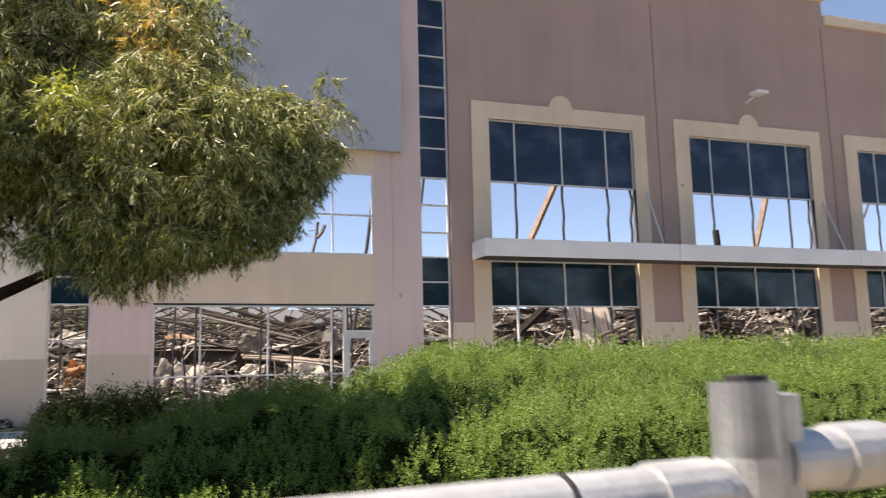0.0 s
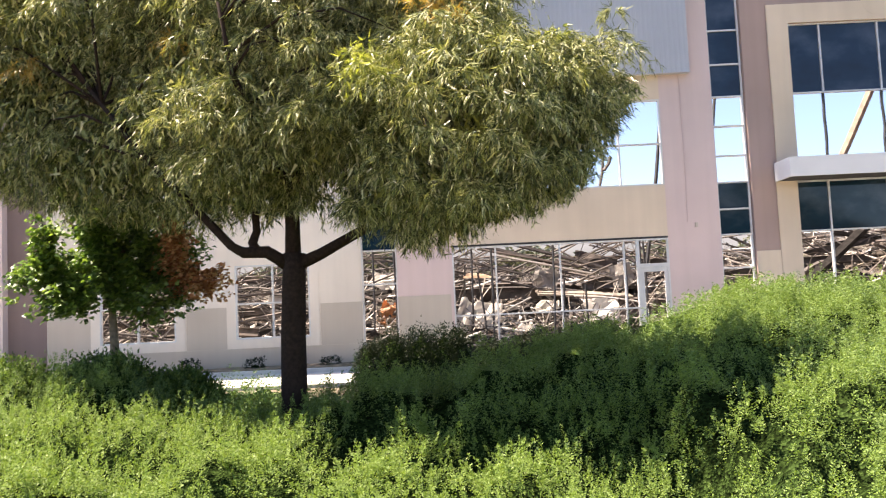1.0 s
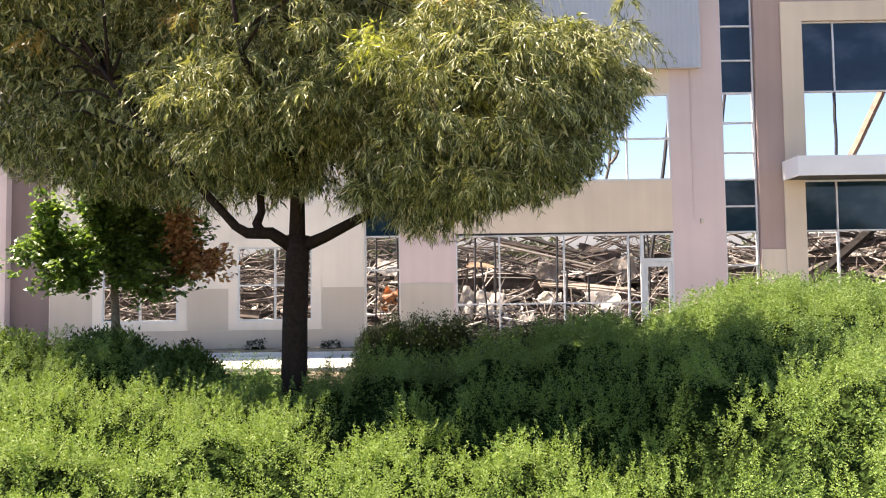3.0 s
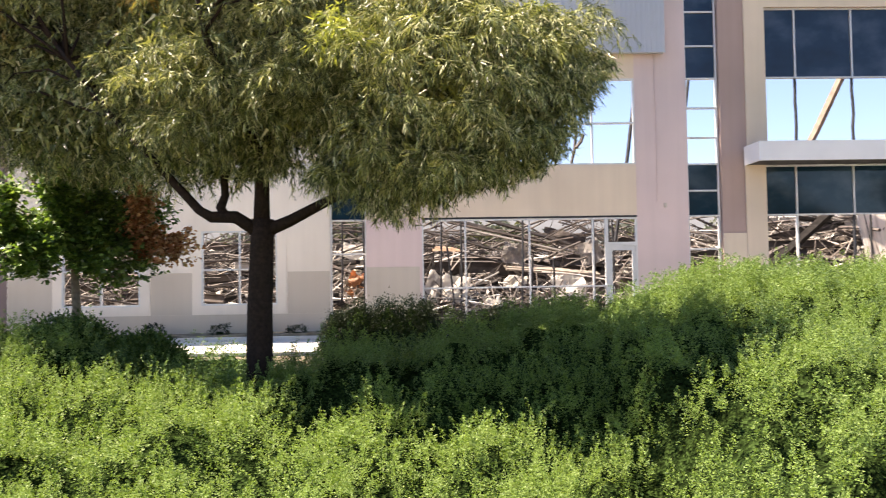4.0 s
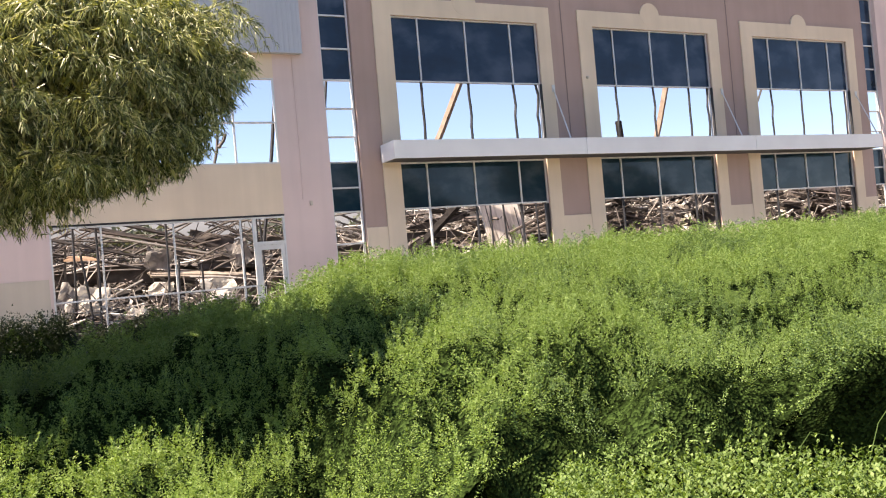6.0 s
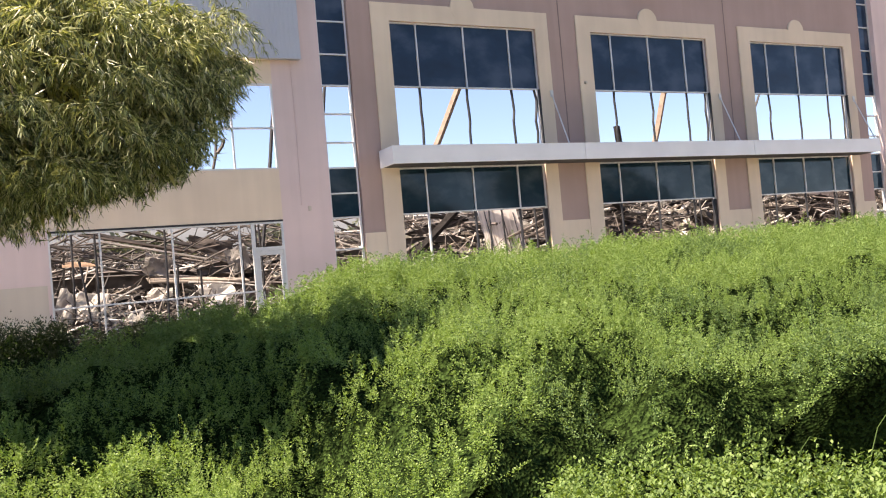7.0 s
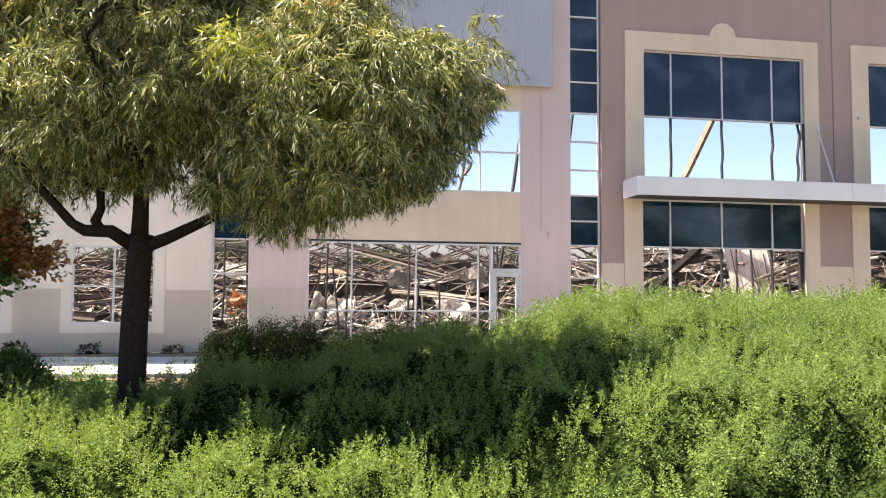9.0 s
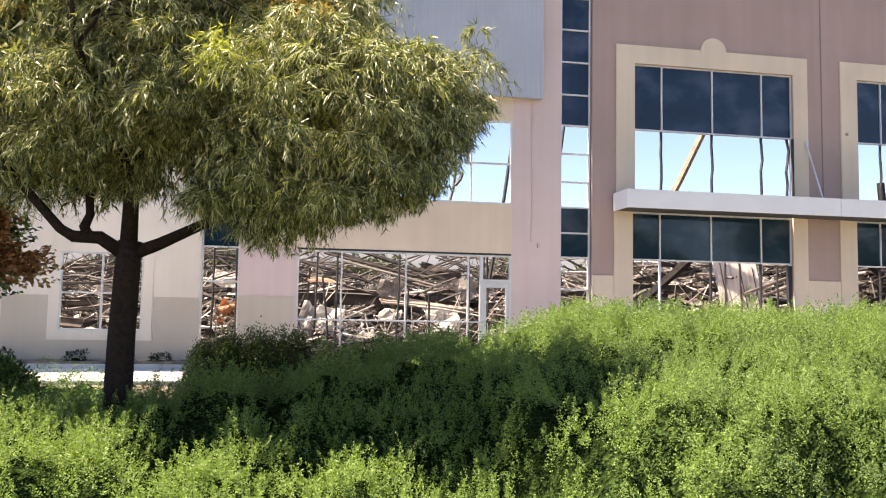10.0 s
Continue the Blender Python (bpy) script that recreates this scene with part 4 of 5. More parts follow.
def willow_tree():
    t = empty("willow_tree", "wide olive-green weeping tree with narrow leaves and a dark forked trunk", "tree", at=(-12.77, -13.85, 0.35))
    limb(t, [(0.0, 0, 0), (-0.01, 0, 0.5), (0.0, 0, 1.2), (0.03, 0, 1.9), (0.05, 0, 2.3)], 0.178, 0.146, M_BARK, "trunk", 14)
    limb(t, [(0.03, 0, 2.15), (0.03, 0.05, 2.9), (0.1, 0.1, 3.8), (0.0, 0.0, 5.0), (0.1, 0, 6.6)], 0.115, 0.03, M_BARK)
    limb(t, [(0.0, 0, 2.13), (-0.3, -0.05, 2.33), (-0.6, -0.1, 2.33), (-0.75, -0.1, 2.42), (-1.25, -0.1, 2.98), (-2.0, -0.1, 3.8), (-2.6, 0, 4.6)], 0.098, 0.026, M_BARK)
    limb(t, [(-0.42, -0.06, 2.34), (-0.50, 0, 2.46), (-0.45, 0.05, 2.62), (-0.5, 0.15, 3.1), (-0.8, 0.3, 4.2), (-1.0, 0.4, 5.6)], 0.075, 0.02, M_BARK)
    limb(t, [(0.05, 0, 2.13), (0.4, -0.05, 2.27), (0.9, -0.1, 2.52), (1.5, -0.15, 2.82), (2.2, -0.1, 3.3), (3.0, 0, 4.0)], 0.088, 0.026, M_BARK)
    limb(t, [(0.03, 0.1, 3.0), (0.3, 0.7, 3.6), (0.6, 1.3, 4.4), (0.8, 1.6, 5.6)], 0.07, 0.02, M_BARK)
    limb(t, [(0.05, -0.1, 3.1), (-0.2, -0.7, 3.7), (-0.4, -1.2, 4.4), (-0.5, -1.4, 5.2)], 0.07, 0.02, M_BARK)
    rng = np.random.default_rng(21)
    inner = crown_points([q[:3] + tuple(0.88 * r for r in q[3:]) for q in MASSES], 17000, rng, 0.3)
    skin = crown_points(MASSES, 1150, rng, 0.92)
    front = crown_points(HEADS, 620, rng, 0.86)
    for i in range(120):
        e = Vector((skin if i % 3 else front)[i * 2])
        q, bough = min(LIMB_POINTS, key=lambda v: (v[0] - e).length + 1.2 * max(0, v[0].z - e.z))
        bow = Vector((rng.normal(0, 0.12), rng.normal(0, 0.12), 0.10 + 0.12 * (e - q).length))
        limb(bough, [q, q.lerp(e, 0.35) + bow, q.lerp(e, 0.7) + bow, e], 0.024, 0.006, M_BARK, "branch", 5)

    def floor_at(p):   # the ragged lower edge of the crown
        return np.interp(p[:, 0], [-4.4, -3.4, -1.9, -1.0, 0, 0.5, 1.0, 1.65, 2.1, 2.6, 3.3, 3.7, 4.0, 4.3, 4.7], [3.1, 2.8, 2.5, 2.45, 2.5, 2.35, 2.15, 1.95, 2.0, 2.2, 2.45, 2.6, 2.9, 3.4, 3.9]) + 0.45 * bumps(p[:, 0], p[:, 1], 0.33, 9)

    def leaves(name, pts, way, s, mat, wide, label="", size=1.0):
        m = len(pts)
        w = unit(way * 0.75 + rng.normal(0, 0.42, (m, 3)) + np.array([0, 0, -0.35]))
        ln = (0.088 + 0.088 * rng.random(m)) * (1.1 - 0.25 * s) * size
        keep = pts[:, 2] + w[:, 2] * ln > floor_at(pts)
        face = unit(rng.normal(size=(m, 3)) + np.array([0, 0, 0.6]))
        ob = new(name, blade_mesh(name, pts[keep], w[keep], face[keep], ln[keep], ln[keep] * wide, mat))
        ob.parent = t
        if label:
            tagged(ob, label, kind="stuff")

    a = sprays(skin, 0.36 + 0.30 * rng.random(len(skin)), 12, 22, rng)
    b = sprays(front, 0.28 + 0.26 * rng.random(len(front)), 11, 23, rng)
    per = 8
    c = (np.repeat(inner, per, 0) + rng.normal(0, 0.10, (len(inner) * per, 3)), unit(rng.normal(0, 0.6, (len(inner) * per, 3)) + np.array([0, 0, -0.9])), rng.random(len(inner) * per))
    # strands hanging from the lower edge
    tops = crown_points(MASSES[5:14], 1500, rng, 0.6)
    tops = tops[tops[:, 2] < floor_at(tops) + 0.9][:420]
    k = 46
    s = rng.random((len(tops), k))
    drift = rng.normal(0, 0.13, (len(tops), 1, 3))
    hang = tops[:, None, :] + drift * s[..., None] - np.array([0, 0, 1.0]) * (s * (0.5 + 0.5 * rng.random((len(tops), 1))))[..., None]
    d = (hang.reshape(-1, 3), np.tile(np.array([0, 0, -1.0]), (hang.size // 3, 1)), s.ravel())
    leaves("crown", *[np.concatenate(q) for q in zip(a, b, d)], M_WILLOW, 0.104)
    leaves("inner_foliage", *c, M_WILLOW, 0.20, size=1.4)
    for name, mat, spots in (("yellowed_branch", M_GOLD, YELLOWED), ("fresh_shoot", M_LIME, FRESH)):
        for x, y, z, r in spots:
            k = 2 + int(22 * r)
            d = crown_points([(x, y, z, r, r, r * 1.4)], k, rng, 0.2)
            leaves(name, *sprays(d, 0.16 + 0.25 * rng.random(k), 7, 9, rng), mat, 0.12, "yellowed narrow leaves" if mat is M_GOLD else "fresh lime-green narrow leaves")
    return t


def broad_tree(x, y, z):
    t = empty("sweetgum_tree", "small green tree with one branch turned orange-red", "tree", at=(x, y, z))
    limb(t, [(0, 0, 0), (0.02, 0, 0.8), (-0.03, 0, 1.7), (0.0, 0, 2.6), (0.05, 0, 3.6)], 0.085, 0.03, M_BARK_PALE, "trunk", 10)
    for a, b in (((-1.0, 0.1, 2.5), 1.5), ((0.9, 0.1, 2.4), 1.6), ((-0.6, -0.5, 3.0), 2.0), ((0.6, 0.5, 3.2), 2.1), ((1.5, -0.3, 1.95), 1.5)):
        limb(t, [(0, 0, b), (a[0] * 0.5, a[1] * 0.5, (b + a[2]) / 2 + 0.1), a], 0.035, 0.01, M_BARK_PALE)
    rng = np.random.default_rng(5)

    def clump(name, lobes, heads, tips_n, per, mat):
        c = crown_points(lobes, heads, rng, 0.7)
        r = 0.17 + 0.16 * rng.random((heads, 1))
        tips = (c[:, None, :] + unit(rng.normal(size=(heads, tips_n, 3)) + np.array([0, 0, 0.35])) * (r * (0.5 + 0.5 * rng.random((heads, tips_n))))[..., None]).reshape(-1, 3)
        m = len(tips)
        b = tips[:, None, :] + rng.normal(0, 0.035, (m, per, 3))
        az = rng.random((m, per)) * math.tau
        way = unit(np.stack([np.cos(az), np.sin(az), -0.55 + 0.6 * rng.random((m, per))], -1))
        ln = 0.065 + 0.06 * rng.random((m, per))
        face = unit(np.array([-0.2, 0, 1.0]) + rng.normal(0, 0.55, (m, per, 3)))
        ob = new(name, leaf_mesh(name, b.reshape(-1, 3), way.reshape(-1, 3), face.reshape(-1, 3), ln.ravel(), ln.ravel() * 0.8, mat))
        ob.parent = t

    clump("crown", [(-0.55, 0, 2.3, 0.85, 0.8, 0.75), (0.35, 0.1, 2.45, 0.85, 0.8, 0.8), (0, 0, 3.3, 0.9, 0.9, 0.9), (-1.15, -0.1, 1.85, 0.5, 0.5, 0.5), (-0.5, -0.2, 1.75, 0.5, 0.5, 0.35), (-1.0, -0.3, 2.2, 0.45, 0.4, 0.5), (0.75, -0.2, 1.65, 0.6, 0.55, 0.5), (0.1, -0.3, 1.85, 0.7, 0.5, 0.4), (1.0, 0, 2.2, 0.5, 0.5, 0.5)], 230, 20, 5, M_MAPLE)
    clump("autumn_branch", [(1.68, -0.3, 1.82, 0.42, 0.3, 0.18), (1.35, -0.4, 1.98, 0.36, 0.3, 0.26), (1.2, -0.5, 2.5, 0.18, 0.2, 0.3)], 24, 15, 4, M_RUST)
    return t


willow_tree()
broad_tree(-16.45, -10.6, 0.66)


def far_tree(x, y, h, w, seed):
    t = empty("far_tree", "distant tree, its green greyed for haze", "tree", group="far trees", at=(x, y, 0))
    rng = np.random.default_rng(seed)
    limb(t, [(0, 0, 0), (0.1, 0, h * 0.3), (0, 0, h * 0.7)], 0.25, 0.06, M_BARK, "trunk", 6)
    lobes = [(rng.normal(0, w * 0.25), rng.normal(0, w * 0.25), h * (0.45 + 0.4 * rng.random()), w * (0.3 + 0.2 * rng.random()), w * 0.35, h * (0.16 + 0.1 * rng.random())) for _ in range(7)]
    tips = crown_points(lobes, 900, rng, 0.3)
    b = np.repeat(tips, 3, 0) + rng.normal(0, 0.3, (2700, 3))
    way, face = unit(rng.normal(size=(2700, 3))), unit(rng.normal(size=(2700, 3)))
    ln = 0.5 + 0.5 * rng.random(2700)
    ob = new("crown", leaf_mesh("crown", b, way, face, ln, ln * 0.7, M_FAR))
    ob.parent = t


for k in range(16):
    far_tree(-34 + k * 7.3 + 2.2 * math.sin(k * 5.1), 78 + 9 * math.sin(k * 2.3), 8.2 + 1.8 * math.sin(k * 3.7), 7.5, 100 + k)
# a second row behind the path, out of view, for reflections in the glass
for k in range(9):
    far_tree(-60 + k * 15 + 4 * math.sin(k * 4.1), -62 + 6 * math.sin(k * 2.9), 13.0 + 3.0 * math.sin(k * 3.1), 11, 200 + k)

# a ridge on the horizon, far behind the ruin; its haze is plain grey colour
hx = np.linspace(-1600, 1600, 81)
hy = np.array([1400.0, 1500, 1620, 1800, 2200])


def ridge_z(x, y):
    top = 112 + 30 * bumps(x, 0 * x, 420, 3) + 10 * bumps(x, 0 * x, 90, 6)
    return top * np.interp(y, [1400, 1500, 1620, 1800, 2200], [-0.05, 0.55, 1.0, 0.8, 0.2])


tagged(new("backdrop", grid_mesh("backdrop", hx, hy, ridge_z, M_HILL)), "pale hazy ridge on the horizon", "hills", kind="structure")

# ---- the burnt-out inside: fallen steel, timber and sheets ----
R = random.Random(11)


def heap_top(X, Y):
    """Height of the heap, higher behind the right wing."""
    tall = 1.75 + 1.25 * step(-1.0, 7.0, X) + 0.5 * step(14, 24, X)
    rise = 0.10 + (tall + 0.75 * (bumps(X, Y, 4.5, 6) - 0.5)) * step(0.6, 8.0, Y) + 0.6 * bumps(X, Y, 1.6, 7) * step(0.5, 2.0, Y)
    return FLOOR + rise * (1 - 0.5 * step(15, 26, Y))


def heap_z(X, Y):
    return heap_top(X, Y) - 0.22 + 0.3 * (bumps(X, Y, 0.6, 8) - 0.5)


heap_x, heap_y = np.arange(-34, 40.1, 0.4), np.arange(0.6, 30, 0.4)
heap = new("debris_heap", grid_mesh("debris_heap", heap_x, heap_y, heap_z, M_ASH))
tagged(heap, "grey-brown heap of ash and crushed debris", "debris", kind="stuff")


def i_beam(length, w=0.16, h=0.26, t=0.014):
    pts = [(-w / 2, -h / 2), (w / 2, -h / 2), (w / 2, -h / 2 + t), (t / 2, -h / 2 + t), (t / 2, h / 2 - t), (w / 2, h / 2 - t), (w / 2, h / 2), (-w / 2, h / 2), (-w / 2, h / 2 - t), (-t / 2, h / 2 - t), (-t / 2, -h / 2 + t), (-w / 2, -h / 2 + t)]
    bm = bmesh.new()
    k = 8
    rings = []
    for i in range(k + 1):
        s = i / k
        dz, dy = 0.10 * length * 0.4 * math.sin(s * 2.6), 0.06 * length * 0.3 * math.sin(s * 4.0)
        rings.append([bm.verts.new((length * (s - 0.5), a + dy, b + dz)) for a, b in pts])
    for a, b in zip(rings, rings[1:]):
        for j in range(12):
            bm.faces.new((a[j], a[(j + 1) % 12], b[(j + 1) % 12], b[j]))
    bm.faces.new(rings[0][::-1])
    bm.faces.new(rings[-1])
    return bm


def joist(length, depth=0.55):
    """Open-web steel joist, buckled."""
    bm = bmesh.new()
    k = max(4, int(length / 0.6))
    sag = lambda s: 0.16 * math.sin(s * 3.0) + 0.07 * math.sin(s * 8.0)
    top = [(length * (i / k - 0.5), 0.08 * math.sin(i), depth / 2 + sag(i / k)) for i in range(k + 1)]
    low = [(length * (i / k - 0.5), 0.08 * math.sin(i), -depth / 2 + sag(i / k)) for i in range(k + 1)]
    tube_bm(top, 0.03, 4, bm)
    tube_bm(low, 0.03, 4, bm)
    for i in range(k):
        tube_bm([top[i] if i % 2 else low[i], low[i + 1] if i % 2 else top[i + 1]], 0.014, 4, bm)
    return bm


def pipe_bm(length, r=0.045, bend=0.1):
    return tube_bm([(length * (i / 6 - 0.5), bend * math.sin(i * 0.9), bend * 0.7 * math.sin(i * 0.6 + 0.4)) for i in range(7)], r, 6)


def stud(length, w=0.09, d=0.04):
    bm = box_bm(-length / 2, length / 2, -w / 2, w / 2, -d / 2, d / 2, 0.004)
    return bm


def sheet(w, d, seed, amp=0.28):
    r = random.Random(seed)
    bm = bmesh.new()
    n = 7
    g = [[bm.verts.new((w * (i / n - 0.5), d * (j / n - 0.5), amp * (math.sin(i * 0.9 + seed) * math.cos(j * 0.8 + seed * 2) + 0.45 * r.random()))) for j in range(n + 1)] for i in range(n + 1)]
    for i in range(n):
        for j in range(n):
            bm.faces.new((g[i][j], g[i + 1][j], g[i + 1][j + 1], g[i][j + 1]))
    bmesh.ops.solidify(bm, geom=bm.faces[:], thickness=0.012)
    return bm


def board(w, d):
    bm = box_bm(-w / 2, w / 2, -d / 2, d / 2, -0.02, 0.02, 0.004)
    return bm


def kept_mesh(name, bm, mat):
    me = bpy.data.meshes.new(name)
    bm.to_mesh(me)
    bm.free()
    me.materials.append(mat)
    return me


KINDS = {
    "steel_beam": ([kept_mesh("steel_beam", i_beam(l), m) for l, m in ((5.5, M_STEEL), (7.0, M_RUSTY), (4.0, M_PALE_STEEL))], "scorched bent steel beam lying in the debris", "beam"),
    "bar_joist": ([kept_mesh("bar_joist", joist(l), m) for l, m in ((5.0, M_STEEL), (7.0, M_PALE_STEEL), (6.0, M_RUSTY))], "buckled open-web steel joist in the debris", "joist"),
    "pipe": ([kept_mesh("pipe", pipe_bm(l, r, b), m) for l, r, b, m in ((4.0, 0.05, 0.15, M_PALE_STEEL), (5.5, 0.04, 0.25, M_STEEL), (3.0, 0.035, 0.1, M_WHITE), (6.5, 0.06, 0.12, M_RUSTY))], "bent burnt pipe lying across the debris", "pipe"),
    "stud": ([kept_mesh("stud", stud(l), m) for l, m in ((3.0, M_PALE_STEEL), (2.4, M_WHITE), (3.6, M_TAN_WOOD), (2.8, M_STEEL), (3.4, M_PALE_STEEL))], "loose metal wall stud in the debris", "stud"),
    "charred_timber": ([kept_mesh("charred_timber", stud(l, 0.2, 0.12), M_CHAR) for l in (3.0, 4.5)], "blackened charred timber in the debris", "timber"),
    "crumpled_sheet": ([kept_mesh("crumpled_sheet", sheet(w, d, k, 0.16), m) for k, (w, d, m) in enumerate(((0.9, 0.6, M_WHITE), (1.1, 0.7, M_GREY), (0.6, 0.5, M_WHITE), (1.4, 0.6, M_RUSTY), (0.7, 0.5, M_PALE_STEEL)))], "crumpled ash-white sheet in the debris", "sheet"),
}


def drop(kind, x, y, lift=0.0, tilt=14, turn=None, which=None, roll=None, flat=None):
    meshes, label, cat = KINDS[kind]
    me = meshes[which if which is not None else R.randrange(len(meshes))]
    ob = new(kind, me)
    turn = R.gauss(0, 30) if turn is None else turn
    half = max(abs(v.co.x) for v in me.vertices)
    y = max(y, 0.75 + half * abs(math.sin(radians(turn))))   # clear of the front wall
    ob.matrix_world = pose(x, y, float(heap_top(x, y)) + lift, roll if roll is not None else R.uniform(-25, 25), flat if flat is not None else R.uniform(-tilt, tilt), turn)
    return tagged(ob, label, cat, "fallen debris")


for kind, count, y0, y1, tilt in (("bar_joist", 95, 2.5, 18, 14), ("steel_beam", 105, 2.0, 16, 10), ("pipe", 270, 1.0, 14, 22), ("stud", 298, 0.8, 12, 30), ("charred_timber", 100, 1.0, 12, 18), ("crumpled_sheet", 270, 0.9, 9, 35)):
    for i in range(count):
        x = -26 + 62 * (i + R.random()) / count
        drop(kind, x, y0 + (y1 - y0) * R.random() ** 1.2, R.uniform(-0.2, 0.3), tilt)
# countless smaller sticks and straps
bm = bmesh.new()
for i in range(9500):
    x, y = R.uniform(-25, 34), 1.3 + 11 * R.random() ** 1.8
    z, l, a, b = float(heap_top(x, y)) + R.uniform(-0.25, 0.35), R.uniform(0.3, 1.7), R.uniform(0, math.tau), R.gauss(0, 0.5)
    d = Vector((math.cos(a) * math.cos(b), math.sin(a) * math.cos(b) * 0.6, math.sin(b))) * l
    tube_bm([(x, y, z), (x + d.x, y + d.y, z + d.z)], R.uniform(0.010, 0.026), 3, bm)
sticks = part("debris_sticks", bm, M_MIX)
tagged(sticks, "countless small burnt sticks and straps on the heap", "debris", kind="stuff")
# tangled dark roof steel over the heap
for i in range(64):
    x = -23 + 22 * (i + R.random()) / 64
    y = R.uniform(3.5, 13)
    ob = drop(("bar_joist", "pipe", "bar_joist")[i % 3], x, y, R.uniform(0.3, 1.5) * (0.6 + y / 16), 30, R.gauss(0, 22), (0, 1, 2)[i % 3] if i % 3 != 1 else 1)
# long beams lying side by side, and a sheaf of tan pipes
for k in range(5):
    ob = new("steel_beam", KINDS["steel_beam"][0][k % 2])
    ob.matrix_world = pose(-8.9 + 0.3 * k, 4.2 + 0.28 * k, 2.0 + 0.07 * k, 5 * k, 3.5, -3 + k)
    tagged(ob, "long scorched steel beam lying level in the debris", "beam", "fallen debris")
tan_pipe = kept_mesh("pipe", pipe_bm(3.2, 0.05, 0.03), M_TAN_WOOD)
for k in range(8):
    ob = new("pipe", tan_pipe)
    ob.matrix_world = pose(-6.1 + 0.12 * R.random(), 3.4 + 0.11 * k, 2.02 + 0.05 * math.sin(k * 1.7) + 0.02 * k, 0, 5, R.gauss(0, 3))
    tagged(ob, "tan pipe in a sheaf on the debris", "pipe", "fallen debris")


def one_sheet(name, x, y, z, w, d, seed, mat, label, rx, ry, rz, amp=0.2):
    ob = part(name, sheet(w, d, seed, amp), mat)
    ob.matrix_world = pose(x, y, z, rx, ry, rz)
    return tagged(ob, label, "sheet", "fallen debris")


for k, (x, y, z, w, d, m, lab, rx, ry, rz) in enumerate((
    (-12.62, 2.4, 1.85, 0.62, 0.5, M_ORANGE, "crumpled burnt-orange sheet in the debris", 60, 20, 10),
    (-12.45, 2.3, 1.62, 0.38, 0.40, M_RUSTY, "crumpled rusted sheet in the debris", 40, -30, 60),
    (-12.80, 2.5, 1.58, 0.6, 0.45, M_ORANGE, "crumpled burnt-orange sheet in the debris", 70, 40, -30),
    (-12.35, 2.6, 1.95, 0.30, 0.34, M_ORANGE, "crumpled burnt-orange sheet in the debris", 50, -45, 20),
    (-12.55, 2.1, 1.48, 0.40, 0.28, M_TAN_WOOD, "torn tan board in the debris", 55, -10, 15),
    (-12.98, 2.6, 1.68, 0.42, 0.36, M_TAN_WOOD, "torn tan board in the debris", 65, -30, -20),
    (-12.8, 4.4, 2.85, 1.1, 0.8, M_WHITE, "ash-white sheet lying on the heap", 40, 5, 0),
    (-9.48, 1.75, 1.55, 0.85, 0.95, M_WHITE, "ash-white sheet leaning on the heap", 58, 12, -6),
    (-10.2, 1.7, 1.55, 0.55, 1.2, M_PALE_STEEL, "pale torn sheet leaning on the heap", 66, 22, 10),
    (-5.85, 1.8, 1.55, 1.15, 0.9, M_WHITE, "crumpled ash-white sheet on the heap", 52, 4, 6),
    (-7.4, 3.0, 1.75, 0.8, 0.5, M_WHITE, "crumpled ash-white sheet on the heap", 40, -8, -12),
    (-7.3, 4.0, 2.7, 0.9, 0.9, M_GREY, "grey torn sheet on the heap", 60, 25, 10),
    (-4.9, 7.2, 3.35, 1.7, 0.9, M_RUSTY, "brown rusted sheet on top of the heap", 45, 14, 5),
    (-4.5, 4.6, 2.75, 0.8, 0.9, M_GREY, "grey torn sheet on the heap", 65, -15, 10),
    (-16.7, 2.5, 1.35, 1.1, 0.7, M_WHITE, "ash-white sheet in the debris", 35, 0, 10),
    (-1.35, 2.0, 2.0, 0.5, 0.4, M_TAN_WOOD, "torn tan board in the debris", 45, 10, 10),
)):
    one_sheet("torn_sheet", x, y, z, w, d, 30 + k, m, lab, rx, ry, rz, 0.12)
crate = empty("plywood_panel", "bowed scorched tan plywood panel with a pale edge on the heap", "panel", group="fallen debris", at=(-9.66, 2.5, 2.78))
crate.rotation_euler = (radians(-24), radians(2), radians(-4))
arch = bmesh.new()
rows = [[arch.verts.new((-0.52 + 0.98 * u / 10, 0.30 * (v / 5) ** 2, (0.34 - 0.10 * (u / 10) ** 2) * (v / 5) * (1 - (abs(u / 5 - 0.9) * 0.72) ** 4))) for v in range(6)] for u in range(11)]
for a, b in zip(rows, rows[1:]):
    for v in range(5):
        arch.faces.new((a[v], b[v], b[v + 1], a[v + 1]))
bmesh.ops.solidify(arch, geom=arch.faces[:], thickness=0.018)
part("board", arch, M_PLY, crate, "bowed scorched plywood")
part("rail", box_bm(0.40, 0.50, 0.10, 0.16, 0.05, 0.36, 0.008), M_WHITE, crate)
for x in (-0.48, 0.42):
    part("post", box_bm(x - 0.03, x + 0.03, 0.032, 0.09, -1.9, 0.5, 0.004), M_CHAR, crate, "charred post behind the panel")
# loose litter thrown out of the shopfront
for k in range(46):
    x = -9.9 + 0.9 * R.random() + (0 if k % 4 else 1.5 * R.random())
    me = KINDS["crumpled_sheet"][0][(0, 2, 4)[k % 3]]
    ob = new("litter_scrap", me)
    ob.matrix_world = pose(x, -0.9 + 0.7 * R.random(), 0.7 + 0.7 * R.random(), R.uniform(0, 90), R.uniform(-60, 60), R.uniform(0, 360)) @ Matrix.Diagonal((0.08, 0.1, 0.12, 1))
    tagged(ob, "ash-white scrap outside the shopfront", "scrap", "loose scraps")


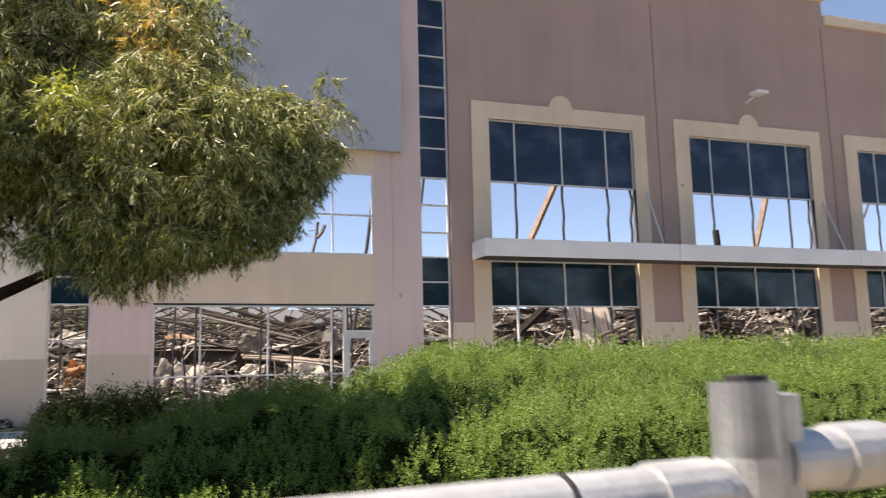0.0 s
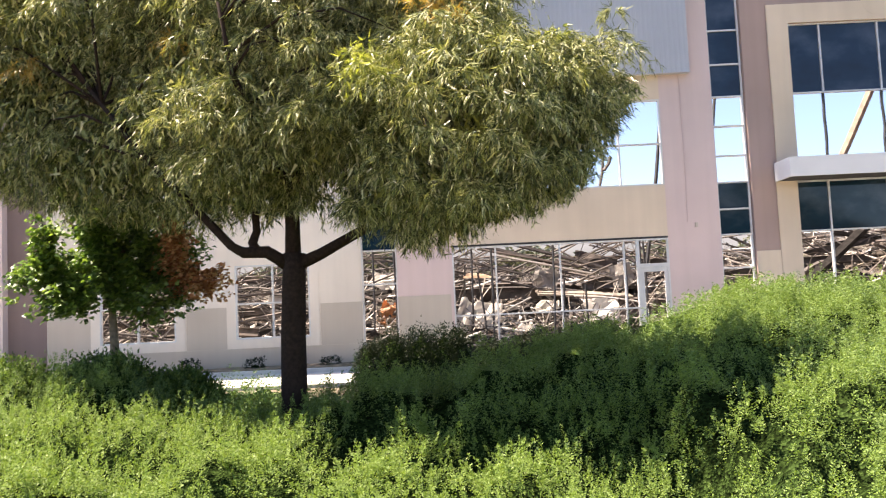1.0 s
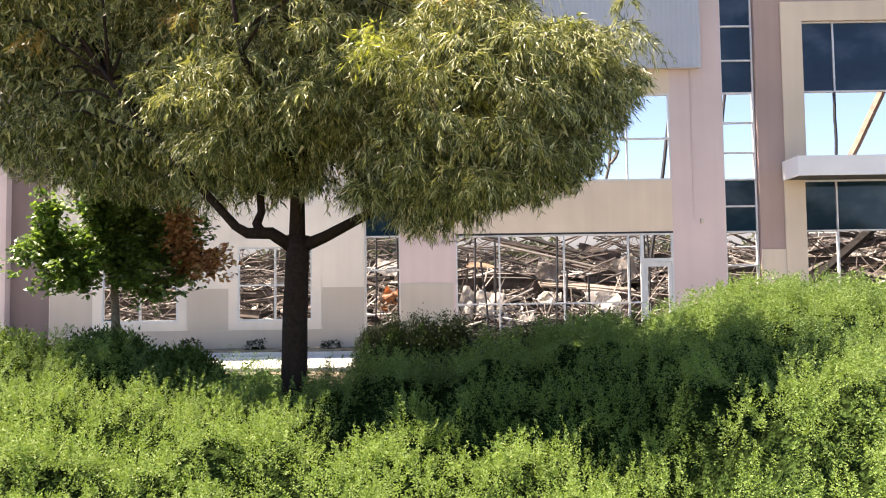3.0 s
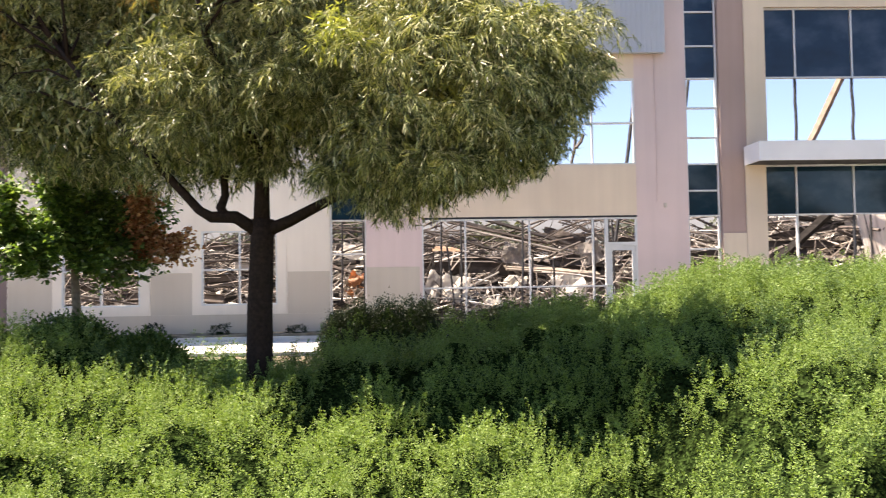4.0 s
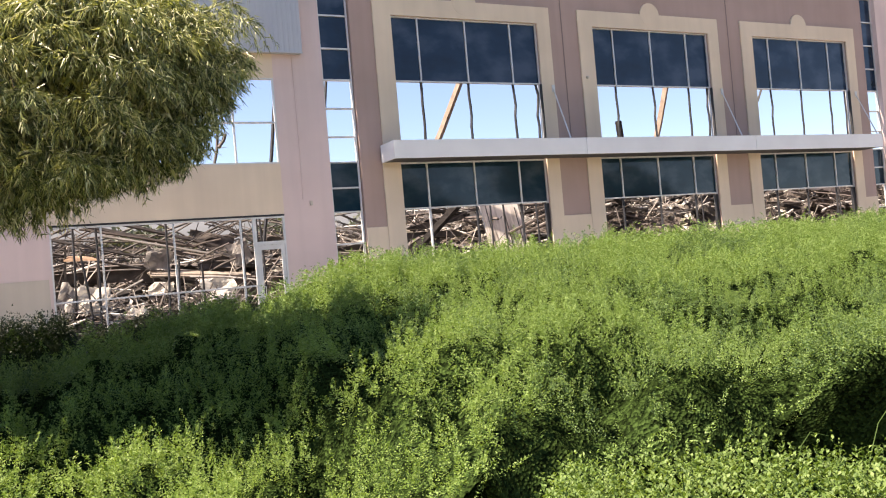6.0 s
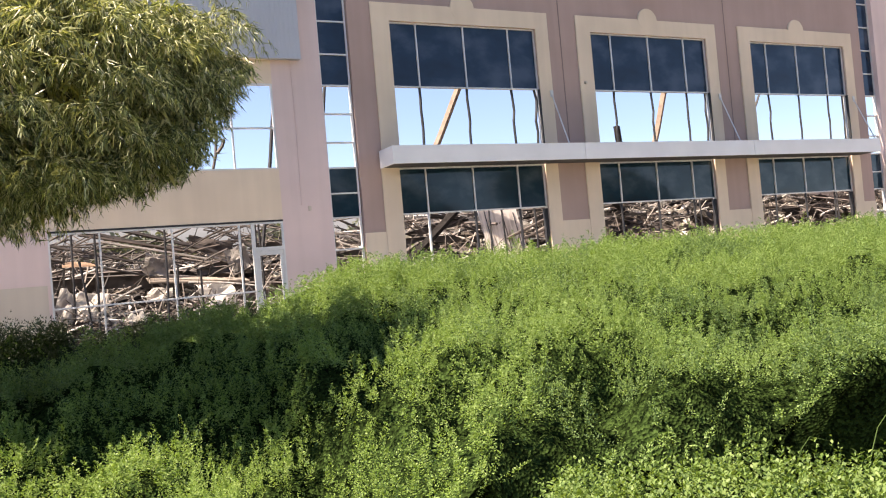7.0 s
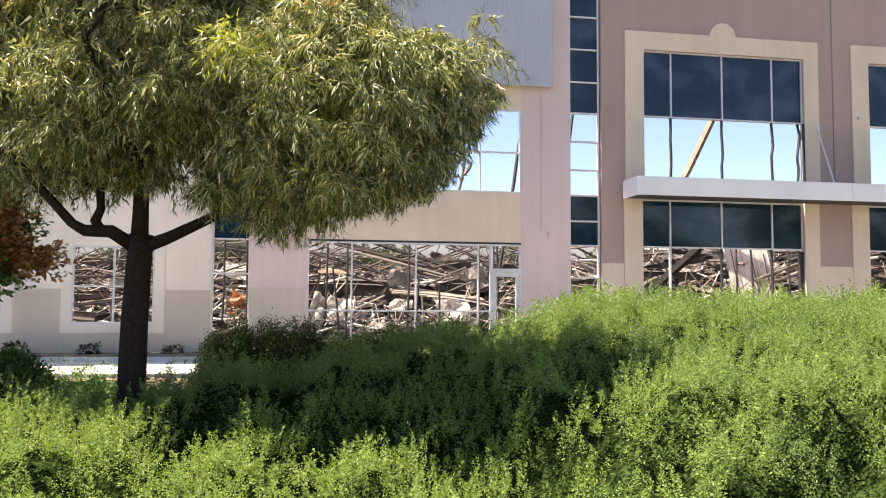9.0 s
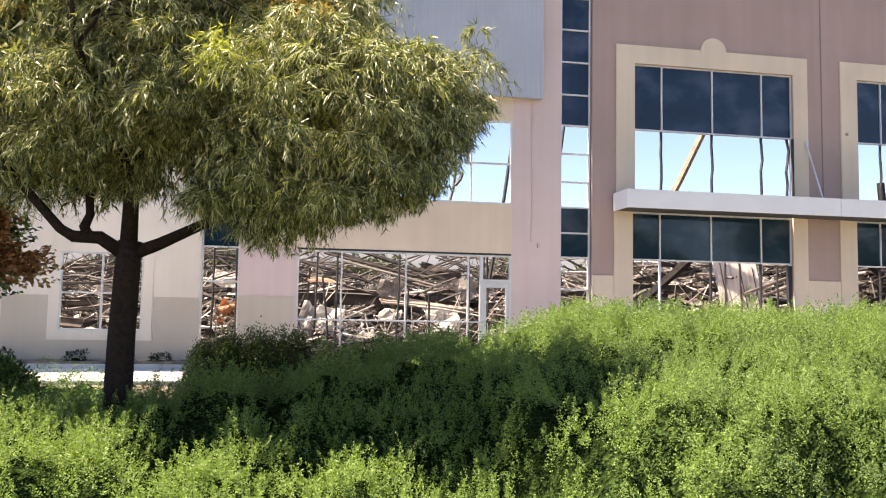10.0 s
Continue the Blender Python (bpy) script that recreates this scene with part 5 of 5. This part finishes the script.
def standing(name, pts, r, mat, label, cat, sides=4):
    return tagged(part(name, tube_bm(pts, r, sides), mat), label, cat, "standing remains")


# leaning timbers and bent steel seen against the sky and behind the panes
for (x0, z0), (x1, z1), y, r, m in (
    ((2.35, 4.8), (4.72, 9.1), 4.0, 0.13, M_BEAM), ((13.6, 5.2), (15.2, 9.2), 4.0, 0.14, M_BEAM), ((20.0, 7.5), (21.2, 9.2), 4.0, 0.06, M_BURNT),
    ((-4.0, 3.0), (-3.05, 8.9), 3.0, 0.06, M_BURNT), ((-1.9, 5.0), (-1.25, 8.8), 3.0, 0.05, M_BURNT), ((13.9, 4.0), (13.84, 7.7), 6.0, 0.16, M_CHAR),
    ((0.6, 1.6), (3.6, 4.0), 3.0, 0.16, M_CHAR), ((-9.0, 3.6), (-5.6, 2.8), 4.0, 0.045, M_GREY), ((-9.9, 4.2), (-6.4, 3.2), 5.5, 0.07, M_STEEL), ((-9.6, 3.9), (-6.0, 3.1), 4.6, 0.05, M_RUSTY), ((-8.2, 4.1), (-4.9, 3.1), 6.0, 0.07, M_STEEL), ((-10.6, 3.6), (-8.0, 2.9), 4.2, 0.05, M_STEEL),
    ((-5.3, 5.6), (-5.0, 7.0), 4.0, 0.05, M_STEEL), ((-5.05, 6.4), (-4.75, 6.9), 4.0, 0.06, M_STEEL)):
    standing("leaning_beam", [(x0, y, z0), ((x0 + x1) / 2 + 0.05, y + 0.1, (z0 + z1) / 2), (x1, y + 0.2, z1)], r, m, "leaning beam still standing against the sky" if z1 > 5 else "beam slanting through the debris", "beam")
for x, y, z1, lean in ((-13.05, 0.9, 3.9, 0.05), (-12.33, 0.95, 3.8, -0.03), (-10.0, 1.6, 4.1, 0.1), (-9.5, 1.2, 2.9, -0.25), (-9.35, 1.1, 4.2, 0.04), (-7.5, 0.8, 4.0, 0.1), (-7.2, 1.5, 2.6, 0.2), (-6.4, 1.4, 2.4, 0.05),
                       (-5.25, 0.7, 4.2, 0.02), (-4.4, 2.4, 4.1, 0.06), (-4.15, 2.6, 4.2, -0.04), (-16.3, 1.2, 3.0, 0.1), (-15.3, 1.6, 3.2, -0.1), (-20.5, 1.3, 3.1, 0.06), (-19.3, 1.4, 3.4, -0.04), (-18.95, 1.0, 3.6, 0.02),
                       (5.35, 0.6, 4.0, 0.03), (13.2, 0.6, 4.0, 0.02), (21.2, 0.6, 4.0, 0.03), (4.3, 2.2, 4.6, 0.1), (4.9, 2.0, 4.4, -0.1)):
    standing("burnt_post", [(x, y, FLOOR), (x + lean * 0.5 + 0.03, y, (FLOOR + z1) / 2), (x + lean, y + 0.05, z1)], 0.034, M_BURNT, "blackened steel post still standing", "post")

# a pale scorched wall panel still standing behind the first bay
wall_piece = empty("standing_wall_panel", "pale scorched wall panel with dark streaks, still standing in the ruin", "panel", group="standing remains", at=(5.60, 2.4, FLOOR))
wall_piece.rotation_euler.x = radians(-20)   # leaning back on the heap
panel = bmesh.new()
top = [(-0.85, 4.05), (-0.5, 4.2), (-0.1, 4.1), (0.3, 4.25), (0.85, 4.1)]
ring = [(-0.85, -0.02)] + top + [(0.85, -0.02)]
sides = [[panel.verts.new((x, y, z)) for x, z in ring] for y in (0.0, 0.09)]
panel.faces.new(sides[0])
panel.faces.new(sides[1][::-1])
for k in range(len(ring)):
    panel.faces.new((sides[0][k - 1], sides[0][k], sides[1][k], sides[1][k - 1])[::-1])
part("board", panel, M_SCORCHED, wall_piece)
for x in (-0.62, 0.15, 0.66):
    part("stud", box_bm(x - 0.016, x + 0.016, -0.022, -0.004, 0.0, 3.7 + 0.2 * math.sin(x * 9), 0.003), M_BURNT if x > 0.5 else M_STEEL, wall_piece)
